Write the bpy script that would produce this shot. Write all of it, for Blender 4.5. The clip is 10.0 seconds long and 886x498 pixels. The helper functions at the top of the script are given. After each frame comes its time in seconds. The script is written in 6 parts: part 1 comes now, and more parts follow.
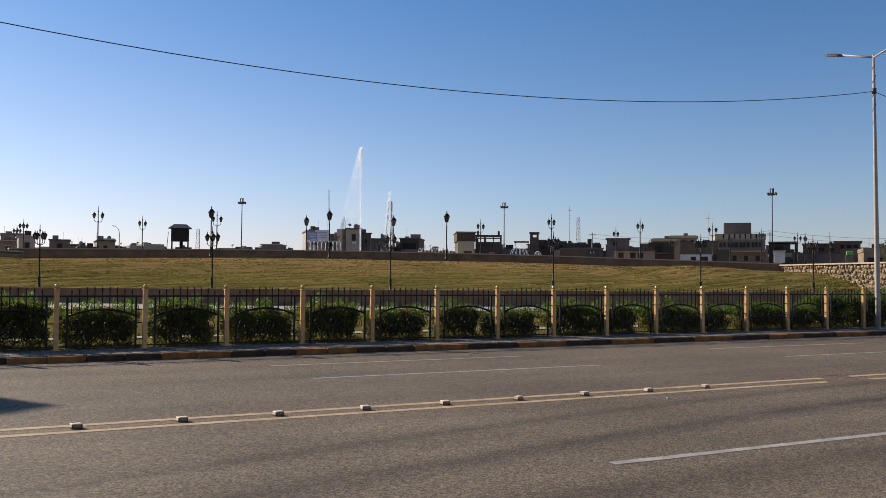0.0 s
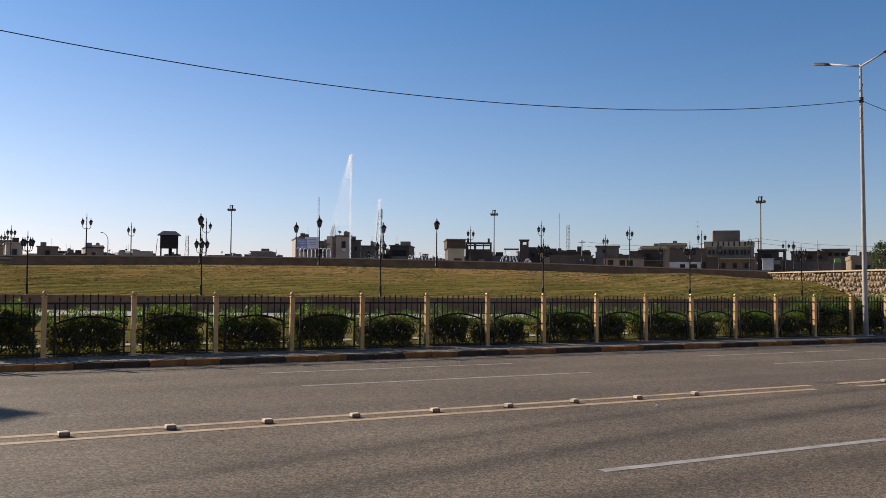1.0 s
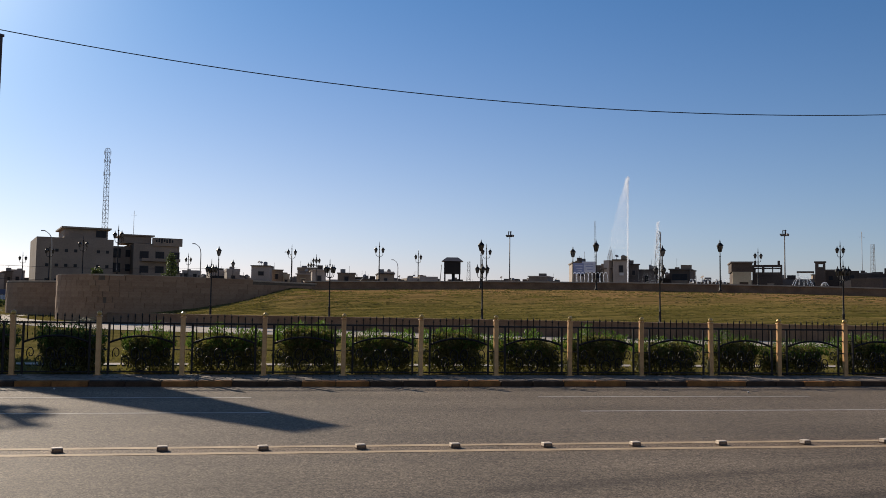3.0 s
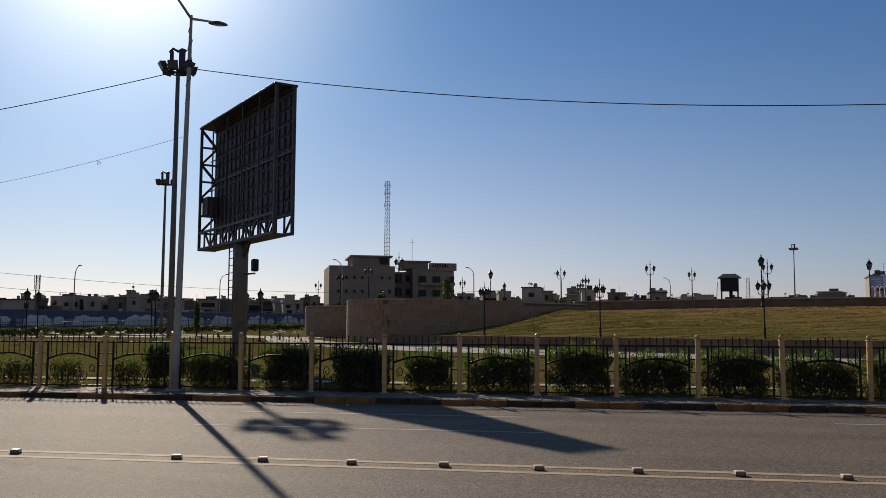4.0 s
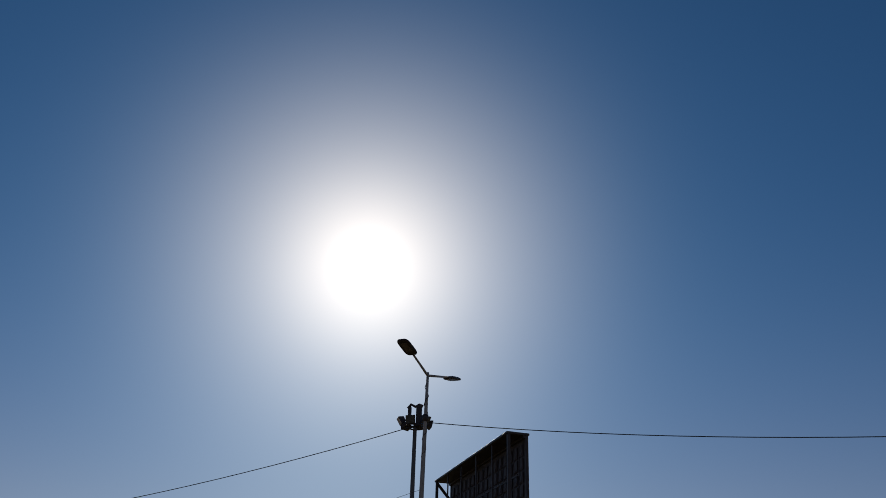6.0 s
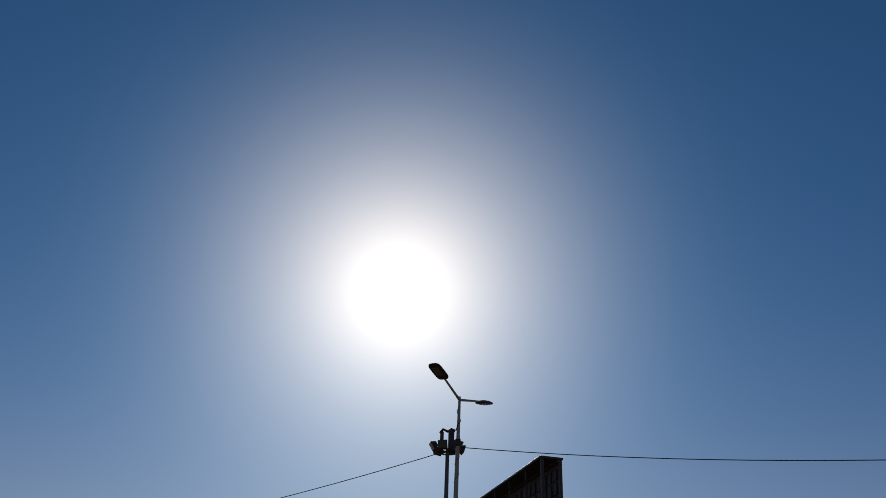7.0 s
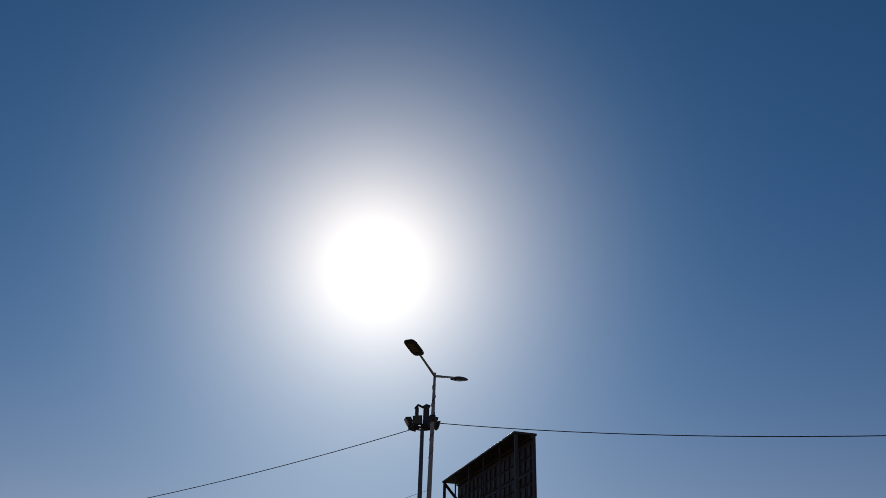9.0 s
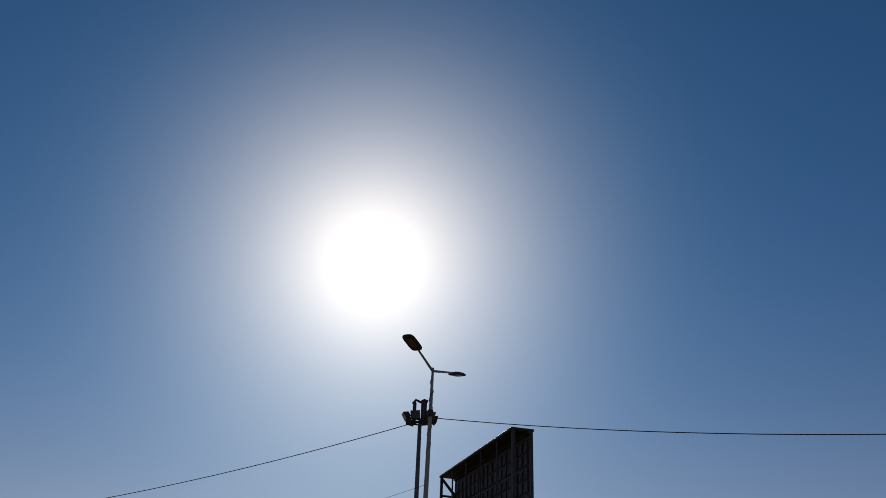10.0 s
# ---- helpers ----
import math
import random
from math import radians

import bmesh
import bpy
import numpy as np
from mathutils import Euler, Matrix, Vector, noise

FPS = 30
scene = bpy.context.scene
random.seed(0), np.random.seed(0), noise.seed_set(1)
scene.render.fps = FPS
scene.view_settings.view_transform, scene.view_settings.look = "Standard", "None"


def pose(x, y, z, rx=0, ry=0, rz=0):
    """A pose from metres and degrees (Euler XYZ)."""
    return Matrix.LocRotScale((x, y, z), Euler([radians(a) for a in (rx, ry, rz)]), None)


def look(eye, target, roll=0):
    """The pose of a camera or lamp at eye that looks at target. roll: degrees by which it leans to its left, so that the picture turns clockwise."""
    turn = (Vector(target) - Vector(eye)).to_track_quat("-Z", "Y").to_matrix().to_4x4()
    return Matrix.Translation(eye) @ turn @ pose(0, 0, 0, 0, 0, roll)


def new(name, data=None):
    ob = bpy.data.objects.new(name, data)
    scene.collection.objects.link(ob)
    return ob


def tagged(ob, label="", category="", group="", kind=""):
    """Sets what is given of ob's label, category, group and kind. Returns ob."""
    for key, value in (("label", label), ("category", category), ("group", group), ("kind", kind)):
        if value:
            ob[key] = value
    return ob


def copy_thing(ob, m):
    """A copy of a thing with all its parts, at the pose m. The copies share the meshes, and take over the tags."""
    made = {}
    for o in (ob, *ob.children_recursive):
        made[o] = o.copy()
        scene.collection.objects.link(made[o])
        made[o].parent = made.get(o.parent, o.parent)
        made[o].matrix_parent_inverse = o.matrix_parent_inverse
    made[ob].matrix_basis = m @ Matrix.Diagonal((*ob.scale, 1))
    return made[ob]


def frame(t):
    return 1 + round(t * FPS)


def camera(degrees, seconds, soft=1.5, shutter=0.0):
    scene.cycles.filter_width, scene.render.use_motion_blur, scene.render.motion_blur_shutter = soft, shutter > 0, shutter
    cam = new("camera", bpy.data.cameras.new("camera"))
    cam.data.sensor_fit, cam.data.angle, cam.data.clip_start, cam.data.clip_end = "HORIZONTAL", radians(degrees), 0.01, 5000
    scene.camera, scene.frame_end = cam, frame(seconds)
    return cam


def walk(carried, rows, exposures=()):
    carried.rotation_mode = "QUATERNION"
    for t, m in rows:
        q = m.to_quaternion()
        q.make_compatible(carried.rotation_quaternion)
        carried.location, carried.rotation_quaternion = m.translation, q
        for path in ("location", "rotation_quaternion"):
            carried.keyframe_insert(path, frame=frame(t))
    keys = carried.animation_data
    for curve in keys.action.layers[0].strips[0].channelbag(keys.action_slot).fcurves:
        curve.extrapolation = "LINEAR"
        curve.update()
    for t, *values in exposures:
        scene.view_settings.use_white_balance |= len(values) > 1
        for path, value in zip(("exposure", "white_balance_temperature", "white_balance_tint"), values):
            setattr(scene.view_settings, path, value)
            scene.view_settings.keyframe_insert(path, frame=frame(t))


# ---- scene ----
EYE = 1.95
cam = camera(54.61, 10.0, soft=0.72)
PATH = [
    (0.0, pose(0, 0, EYE, 91.86, -0.47, -26.15)),
    (0.5, pose(0, 0, EYE, 92.03, -0.57, -26.63)),
    (1.0, pose(0, 0, EYE, 92.35, -0.51, -26.82)),
    (1.5, pose(0, 0, EYE, 92.60, -0.51, -23.42)),
    (2.0, pose(0, 0, EYE, 92.80, -0.54, -20.13)),
    (2.2, pose(0, 0, EYE, 93.03, -0.41, -18.34)),
    (3.3, pose(0, 0, EYE, 93.92, -0.66, -4.29)),
    (3.5, pose(0, 0, EYE, 94.02, -0.36, -1.27)),
    (3.7, pose(0, 0, EYE, 94.25, -0.15, 2.67)),
    (4.0, pose(0, 0, EYE, 94.99, -0.20, 9.38)),
    (4.2, pose(0, 0, EYE, 96.33, -0.26, 13.52)),
    (4.3, pose(0, 0, EYE, 98.22, -0.03, 15.17)),
    (4.5, pose(0, 0, EYE, 102.77, -0.17, 17.46)),
    (4.7, pose(0, 0, EYE, 105.29, -0.15, 19.06)),
    (5.0, pose(0, 0, EYE, 109.53, 0.31, 19.76)),
    (5.2, pose(0, 0, EYE, 112.50, 0.10, 21.31)),
    (5.5, pose(0, 0, EYE, 115.41, -0.66, 22.61)),
    (6.0, pose(0, 0, EYE, 117.60, -1.63, 24.59)),
    (6.2, pose(0, 0, EYE, 118.86, -1.70, 25.52)),
    (7.3, pose(0, 0, EYE, 119.08, -1.95, 26.78)),
    (7.5, pose(0, 0, EYE, 118.45, -1.76, 26.75)),
    (8.0, pose(0, 0, EYE, 117.54, -1.36, 26.18)),
    (8.5, pose(0, 0, EYE, 117.57, -1.56, 25.65)),
    (9.0, pose(0, 0, EYE, 117.61, -1.57, 25.10)),
    (9.5, pose(0, 0, EYE, 117.82, -1.99, 25.00)),
    (10.0, pose(0, 0, EYE, 117.30, -1.97, 24.82)),
]
walk(cam, PATH, exposures=[(0.0, 0.55), (2.0, 0.53), (3.3, 0.12), (4.0, -0.17), (4.2, -0.25), (4.5, -0.4), (5.0, -0.74), (5.5, -0.98), (6.0, -0.95), (7.3, -0.86), (10.0, -0.86)])

# ---- sun and sky ----
SUN_AZ, SUN_EL = radians(-30.9), radians(26.2)
SUN_DIR = Vector((math.sin(SUN_AZ) * math.cos(SUN_EL), math.cos(SUN_AZ) * math.cos(SUN_EL), math.sin(SUN_EL)))
sun = new("sun", bpy.data.lights.new("sun", "SUN"))
sun.data.energy, sun.data.angle, sun.data.color = 4.7, radians(0.53), (1.0, 0.86, 0.69)
sun.matrix_world = look(SUN_DIR * 100, (0, 0, 0))

world = bpy.data.worlds.new("sky")
scene.world = world
world.use_nodes = True
wn, wl = world.node_tree.nodes, world.node_tree.links
wn.clear()


def wmath(op, a, b=None):
    n = wn.new("ShaderNodeMath")
    n.operation = op
    for i, v in enumerate((a, b)):
        if v is None:
            continue
        if isinstance(v, (int, float)):
            n.inputs[i].default_value = v
        else:
            wl.new(v, n.inputs[i])
    return n.outputs[0]


sky = wn.new("ShaderNodeTexSky")
sky.sky_type, sky.sun_disc = "NISHITA", False
sky.sun_elevation, sky.sun_rotation = SUN_EL, SUN_AZ
sky.air_density, sky.dust_density, sky.ozone_density, sky.altitude = 1.0, 0.5, 2.2, 400
sky_bg = wn.new("ShaderNodeBackground")
sky_bg.inputs["Strength"].default_value = 0.06
tint = wn.new("ShaderNodeMix")
tint.data_type, tint.blend_type = "RGBA", "MULTIPLY"
tint.inputs["Factor"].default_value = 1.0
wl.new(sky.outputs[0], tint.inputs["A"])
tint.inputs["B"].default_value = (0.389, 0.882, 1.27, 1)
# dust near the horizon takes green and blue out of the sky's light
coord = wn.new("ShaderNodeTexCoord")
height = wn.new("ShaderNodeSeparateXYZ")
wl.new(coord.outputs["Generated"], height.inputs[0])
level = wmath("SUBTRACT", 1.0, wmath("ABSOLUTE", height.outputs["Z"]))
dusty = wn.new("ShaderNodeMix")
dusty.data_type, dusty.blend_type = "RGBA", "MULTIPLY"
dusty.inputs["B"].default_value = (1.0, 0.74, 0.9, 1)
wl.new(wmath("POWER", level, 14), dusty.inputs["Factor"])
wl.new(tint.outputs["Result"], dusty.inputs["A"])
wl.new(dusty.outputs["Result"], sky_bg.inputs["Color"])
# the glare of the sun in the haze round it
dot = wn.new("ShaderNodeVectorMath")
dot.operation = "DOT_PRODUCT"
wl.new(coord.outputs["Generated"], dot.inputs[0])
dot.inputs[1].default_value = SUN_DIR
facing = wmath("MAXIMUM", dot.outputs["Value"], 0.0)
layers = [sky_bg.outputs[0]]
for power, amount, colour in ((1500, 0.4, (1.0, 0.96, 0.92)), (260, 1.0, (1.0, 0.84, 0.66)), (60, 1.06, (1.0, 0.8, 0.6)), (18, 0.038, (0.0, 0.0, 1.0))):
    lobe = wn.new("ShaderNodeBackground")
    lobe.inputs["Color"].default_value = (*colour, 1)
    wl.new(wmath("MULTIPLY", wmath("POWER", facing, power), amount), lobe.inputs["Strength"])
    layers.append(lobe.outputs[0])
# warm glow added to the unseen sky opposite the sun, filling camera-facing shade
back_fill = wn.new("ShaderNodeBackground")
back_fill.inputs["Color"].default_value = (0.17, 0.085, 0.0, 1)
wl.new(wmath("MAXIMUM", wmath("MULTIPLY", dot.outputs["Value"], -1.0), 0.0), back_fill.inputs["Strength"])
layers.append(back_fill.outputs[0])
# pale haze low over the town
low_air = wmath("POWER", level, 6.5)
sunward = wmath("POWER", facing, 3)
ground_air = wmath("POWER", level, 22)
for strength, colour in ((low_air, (0.23, 0.12, 0.0)), (wmath("MULTIPLY", low_air, sunward), (0.58, 0.225, 0.0)),
                         (ground_air, (0.03, 0.0, 0.08)), (wmath("MULTIPLY", ground_air, sunward), (0.0, 0.0, 0.24)),
                         (wmath("MULTIPLY", low_air, wmath("POWER", facing, 10)), (0.15, 0.06, 0.0))):
    haze = wn.new("ShaderNodeBackground")
    haze.inputs["Color"].default_value = (*colour, 1)
    wl.new(strength, haze.inputs["Strength"])
    layers.append(haze.outputs[0])
total = layers[0]
for layer in layers[1:]:
    both = wn.new("ShaderNodeAddShader")
    wl.new(total, both.inputs[0])
    wl.new(layer, both.inputs[1])
    total = both.outputs[0]
out = wn.new("ShaderNodeOutputWorld")
wl.new(total, out.inputs["Surface"])


# ---- materials ----
def surf(name, dark, light, scale=4.0, rough=0.8, bump=0.2, metal=0.0, fine=60.0, spec=0.4, stretch=(1, 1, 1), per_object=0.0, bump_size=0.02):
    """A mottled surface: broad stains and fine grain between two colours."""
    m = bpy.data.materials.new(name)
    m.use_nodes = True
    n, l = m.node_tree.nodes, m.node_tree.links
    b = n["Principled BSDF"]
    tc = n.new("ShaderNodeTexCoord")
    mp = n.new("ShaderNodeMapping")
    mp.inputs["Scale"].default_value = stretch
    l.new(tc.outputs["Object"], mp.inputs["Vector"])
    big, small = n.new("ShaderNodeTexNoise"), n.new("ShaderNodeTexNoise")
    big.inputs["Scale"].default_value, big.inputs["Detail"].default_value = scale, 6
    small.inputs["Scale"].default_value, small.inputs["Detail"].default_value = fine, 3
    for t in (big, small):
        l.new(mp.outputs[0], t.inputs["Vector"])
    add = n.new("ShaderNodeMath")
    add.operation = "MULTIPLY_ADD"
    l.new(small.outputs["Fac"], add.inputs[0])
    add.inputs[1].default_value = 0.6
    l.new(big.outputs["Fac"], add.inputs[2])
    ramp = n.new("ShaderNodeMapRange")
    ramp.inputs["From Min"].default_value, ramp.inputs["From Max"].default_value = 0.5, 1.1
    l.new(add.outputs[0], ramp.inputs["Value"])
    value = ramp.outputs[0]
    if per_object:
        info = n.new("ShaderNodeObjectInfo")
        mix = n.new("ShaderNodeMath")
        mix.operation, mix.use_clamp = "MULTIPLY_ADD", True
        l.new(info.outputs["Random"], mix.inputs[0])
        mix.inputs[1].default_value = per_object
        sub = n.new("ShaderNodeMath")
        sub.operation = "SUBTRACT"
        l.new(value, sub.inputs[0])
        sub.inputs[1].default_value = per_object / 2
        l.new(sub.outputs[0], mix.inputs[2])
        value = mix.outputs[0]
    col = n.new("ShaderNodeMix")
    col.data_type = "RGBA"
    l.new(value, col.inputs["Factor"])
    col.inputs["A"].default_value, col.inputs["B"].default_value = (*dark, 1), (*light, 1)
    l.new(col.outputs["Result"], b.inputs["Base Color"])
    b.inputs["Roughness"].default_value, b.inputs["Metallic"].default_value = rough, metal
    b.inputs["Specular IOR Level"].default_value = spec
    if bump:
        bp = n.new("ShaderNodeBump")
        bp.inputs["Strength"].default_value, bp.inputs["Distance"].default_value = bump, bump_size
        l.new(add.outputs[0], bp.inputs["Height"])
        l.new(bp.outputs[0], b.inputs["Normal"])
    return m


def leaf_mat(name, dark, light, through_light, share=0.28):
    """Leaves: a colour of its own for every leaf, and light that shines through."""
    m = bpy.data.materials.new(name)
    m.use_nodes = True
    n, l = m.node_tree.nodes, m.node_tree.links
    b = n["Principled BSDF"]
    geo = n.new("ShaderNodeNewGeometry")
    col = n.new("ShaderNodeMix")
    col.data_type = "RGBA"
    l.new(geo.outputs["Random Per Island"], col.inputs["Factor"])
    col.inputs["A"].default_value, col.inputs["B"].default_value = (*dark, 1), (*light, 1)
    l.new(col.outputs["Result"], b.inputs["Base Color"])
    b.inputs["Roughness"].default_value, b.inputs["Specular IOR Level"].default_value = 0.55, 0.2
    tr = n.new("ShaderNodeBsdfTranslucent")
    tr.inputs["Color"].default_value = (*through_light, 1)
    mx = n.new("ShaderNodeMixShader")
    mx.inputs[0].default_value = share
    l.new(b.outputs[0], mx.inputs[1])
    l.new(tr.outputs[0], mx.inputs[2])
    l.new(mx.outputs[0], n["Material Output"].inputs["Surface"])
    return m




def asphalt_mat():
    """Worn asphalt: pale chips and dark pits, wheel-polished lanes along the road, broad stains, curved skid streaks."""
    m = surf("asphalt", (0.117, 0.091, 0.064), (0.197, 0.155, 0.111), 0.3, 0.77, 0.0, fine=9, spec=0.2)
    n, l = m.node_tree.nodes, m.node_tree.links
    b = n["Principled BSDF"]
    base = b.inputs["Base Color"].links[0].from_socket
    tc = n.new("ShaderNodeTexCoord")

    def calc(op, p, q=None, r=None):
        k = n.new("ShaderNodeMath")
        k.operation = op
        for i, v in enumerate((p, q, r)):
            if v is None:
                continue
            if isinstance(v, (int, float)):
                k.inputs[i].default_value = v
            else:
                l.new(v, k.inputs[i])
        return k.outputs[0]

    def spread(value, f0, f1, t0, t1):
        k = n.new("ShaderNodeMapRange")
        for key, v in (("From Min", f0), ("From Max", f1), ("To Min", t0), ("To Max", t1)):
            k.inputs[key].default_value = v
        l.new(value, k.inputs["Value"])
        return k.outputs[0]

    factor, height = None, None
    for size, low, high, bend in ((62, 0.4, 1.6, 1.3), (27, 0.8, 1.2, 1.0)):
        chips = n.new("ShaderNodeTexVoronoi")
        chips.inputs["Scale"].default_value = size
        l.new(tc.outputs["Object"], chips.inputs["Vector"])
        grey = n.new("ShaderNodeSeparateColor")
        l.new(chips.outputs["Color"], grey.inputs[0])
        f = spread(calc("POWER", grey.outputs[0], bend), 0, 1, low, high)
        factor = f if factor is None else calc("MULTIPLY", factor, f)
        height = grey.outputs[1] if height is None else height
    lanes = n.new("ShaderNodeTexNoise")
    mp = n.new("ShaderNodeMapping")
    mp.inputs["Scale"].default_value = (0.03, 0.9, 1)
    l.new(tc.outputs["Object"], mp.inputs["Vector"])
    l.new(mp.outputs[0], lanes.inputs["Vector"])
    lanes.inputs["Scale"].default_value, lanes.inputs["Detail"].default_value = 1.0, 4
    factor = calc("MULTIPLY", factor, spread(lanes.outputs["Fac"], 0.3, 0.7, 0.84, 1.14))
    # rubber left by tyres that swung across the lane
    xyz = n.new("ShaderNodeSeparateXYZ")
    l.new(tc.outputs["Object"], xyz.inputs[0])
    worn = n.new("ShaderNodeTexNoise")
    worn.inputs["Scale"].default_value, worn.inputs["Detail"].default_value = 1.1, 5
    l.new(tc.outputs["Object"], worn.inputs["Vector"])
    for y0, slope, curve, width, depth in ((7.15, 0.27, -0.0062, 0.22, 0.34), (8.55, 0.27, -0.0062, 0.2, 0.24), (6.2, 0.05, 0.0, 0.3, 0.2)):
        x = xyz.outputs["X"]
        mid = calc("ADD", calc("MULTIPLY_ADD", x, slope, y0), calc("MULTIPLY", calc("MULTIPLY", x, x), curve))
        off = calc("DIVIDE", calc("SUBTRACT", xyz.outputs["Y"], mid), width)
        bell = calc("POWER", 2.718, calc("MULTIPLY", calc("MULTIPLY", off, off), -1.0))
        mark = calc("MULTIPLY", bell, spread(worn.outputs["Fac"], 0.35, 0.65, 0.2, depth * 1.5))
        factor = calc("MULTIPLY", factor, calc("SUBTRACT", 1.0, mark))
    # rusty dust gathered between the yellow lines
    off = calc("DIVIDE", calc("SUBTRACT", xyz.outputs["Y"], 11.8), 0.4)
    bell = calc("POWER", 2.718, calc("MULTIPLY", calc("MULTIPLY", off, off), -1.0))
    dust = n.new("ShaderNodeMix")
    dust.data_type = "RGBA"
    l.new(calc("MULTIPLY", bell, spread(worn.outputs["Fac"], 0.3, 0.7, 0.1, 0.7)), dust.inputs["Factor"])
    l.new(base, dust.inputs["A"])
    dust.inputs["B"].default_value = (0.23, 0.155, 0.095, 1)
    mul = n.new("ShaderNodeVectorMath")
    mul.operation = "SCALE"
    l.new(dust.outputs["Result"], mul.inputs[0])
    l.new(factor, mul.inputs["Scale"])
    l.new(mul.outputs[0], b.inputs["Base Color"])
    bp = n.new("ShaderNodeBump")
    bp.inputs["Strength"].default_value, bp.inputs["Distance"].default_value = 0.85, 0.014
    l.new(height, bp.inputs["Height"])
    l.new(bp.outputs[0], b.inputs["Normal"])
    return m


ASPHALT = asphalt_mat()
WHITE_LINE = surf("white_road_paint", (0.2, 0.18, 0.16), (0.46, 0.43, 0.39), 3, 0.8, 0.2, fine=45)
YELLOW_LINE = surf("yellow_road_paint", (0.25, 0.175, 0.1), (0.56, 0.41, 0.25), 2, 0.8, 0.2, fine=45)
STUD = surf("stud_plastic", (0.6, 0.45, 0.3), (0.85, 0.74, 0.58), 9, 0.5, 0.1)
# shade on the stud sides, put into their colour
STUD_SIDE_SHADE = surf("stud_side_shade", (0.06, 0.033, 0.018), (0.16, 0.09, 0.05), 9, 0.5, 0.1)
STUD_EYE = surf("stud_eye", (0.15, 0.08, 0.03), (0.35, 0.18, 0.06), 9, 0.3, 0.0)
KERB_DARK = surf("kerb_black_paint", (0.022, 0.014, 0.01), (0.085, 0.054, 0.034), 3, 0.85, 0.3, spec=0.1)
KERB_YELLOW = surf("kerb_yellow_paint", (0.08, 0.037, 0.015), (0.35, 0.152, 0.047), 3, 0.85, 0.3, spec=0.1)
PAVER = surf("concrete_paver", (0.11, 0.09, 0.07), (0.28, 0.23, 0.18), 6, 0.8, 0.3, per_object=0.5, spec=0.3)
JOINT = surf("paver_joint", (0.03, 0.026, 0.02), (0.07, 0.06, 0.05), 6, 0.9, 0.3)
LAWN = surf("lawn", (0.07, 0.064, 0.019), (0.175, 0.14, 0.052), 0.5, 1.0, 0.8, fine=9, spec=0.0, bump_size=0.12)


def slope_mat():
    """Turf of the hillside: green below, worn dry and tan towards the crest, in long uneven patches."""
    m = surf("dry_slope_grass", (0.05, 0.056, 0.012), (0.26, 0.19, 0.065), 0.5, 1.0, 1.0, fine=3.4, spec=0.0, stretch=(0.3, 2.2, 2.2), bump_size=0.35)
    n, l = m.node_tree.nodes, m.node_tree.links
    b = n["Principled BSDF"]
    base = b.inputs["Base Color"].links[0].from_socket
    tc = n.new("ShaderNodeTexCoord")
    xyz = n.new("ShaderNodeSeparateXYZ")
    l.new(tc.outputs["Object"], xyz.inputs[0])
    patch = n.new("ShaderNodeTexNoise")
    patch.inputs["Scale"].default_value, patch.inputs["Detail"].default_value = 0.16, 5
    l.new(tc.outputs["Object"], patch.inputs["Vector"])
    add = n.new("ShaderNodeMath")
    add.operation = "MULTIPLY_ADD"
    l.new(patch.outputs["Fac"], add.inputs[0])
    add.inputs[1].default_value = 3.4
    l.new(xyz.outputs["Z"], add.inputs[2])
    dry = n.new("ShaderNodeMapRange")
    dry.inputs["From Min"].default_value, dry.inputs["From Max"].default_value = 3.5, 5.3
    dry.inputs["To Max"].default_value = 0.75
    l.new(add.outputs[0], dry.inputs["Value"])
    tan = n.new("ShaderNodeMix")
    tan.data_type, tan.blend_type = "RGBA", "MIX"
    tan.inputs["B"].default_value = (0.3, 0.175, 0.08, 1)
    l.new(dry.outputs[0], tan.inputs["Factor"])
    l.new(base, tan.inputs["A"])
    l.new(tan.outputs["Result"], b.inputs["Base Color"])
    return m


SLOPE = slope_mat()
PATH_STONE = surf("pale_path_paving", (0.3, 0.26, 0.215), (0.44, 0.39, 0.33), 1.5, 0.85, 0.15, fine=12, spec=0.1)
CREAM = surf("cream_post_paint", (0.47, 0.242, 0.086), (0.67, 0.398, 0.168), 7, 0.5, 0.12, per_object=0.5)
GOLD = surf("gold_ball_paint", (0.4, 0.24, 0.06), (0.6, 0.4, 0.14), 15, 0.35, 0.05, metal=0.4)
IRON = surf("black_iron", (0.006, 0.005, 0.005), (0.016, 0.013, 0.012), 12, 0.5, 0.1, spec=0.25)
LOW_WALL = surf("brown_wall_stone", (0.15, 0.082, 0.044), (0.3, 0.18, 0.1), 1.2, 0.85, 0.4, fine=14)
CAP_STONE = surf("cap_stone", (0.32, 0.25, 0.175), (0.48, 0.39, 0.29), 2, 0.8, 0.3)
RUBBLE = surf("rubble_stone", (0.19, 0.13, 0.074), (0.39, 0.29, 0.18), 2.5, 0.85, 0.6, fine=12, per_object=0.6, bump_size=0.06)
MORTAR = surf("mortar", (0.1, 0.075, 0.05), (0.17, 0.13, 0.09), 3, 0.9, 0.4)
CLADDING = surf("tan_stone_cladding", (0.24, 0.138, 0.075), (0.38, 0.24, 0.138), 1.6, 0.8, 0.3, fine=10, per_object=0.5)
GALVANISED = surf("galvanised_steel", (0.28, 0.248, 0.212), (0.46, 0.41, 0.358), 3, 0.5, 0.05)
COLUMN_GREY = surf("grey_column_paint", (0.115, 0.1, 0.088), (0.2, 0.178, 0.158), 1.5, 0.6, 0.1)
DARK_STEEL = surf("dark_painted_steel", (0.034, 0.025, 0.025), (0.075, 0.058, 0.056), 3, 0.55, 0.1)
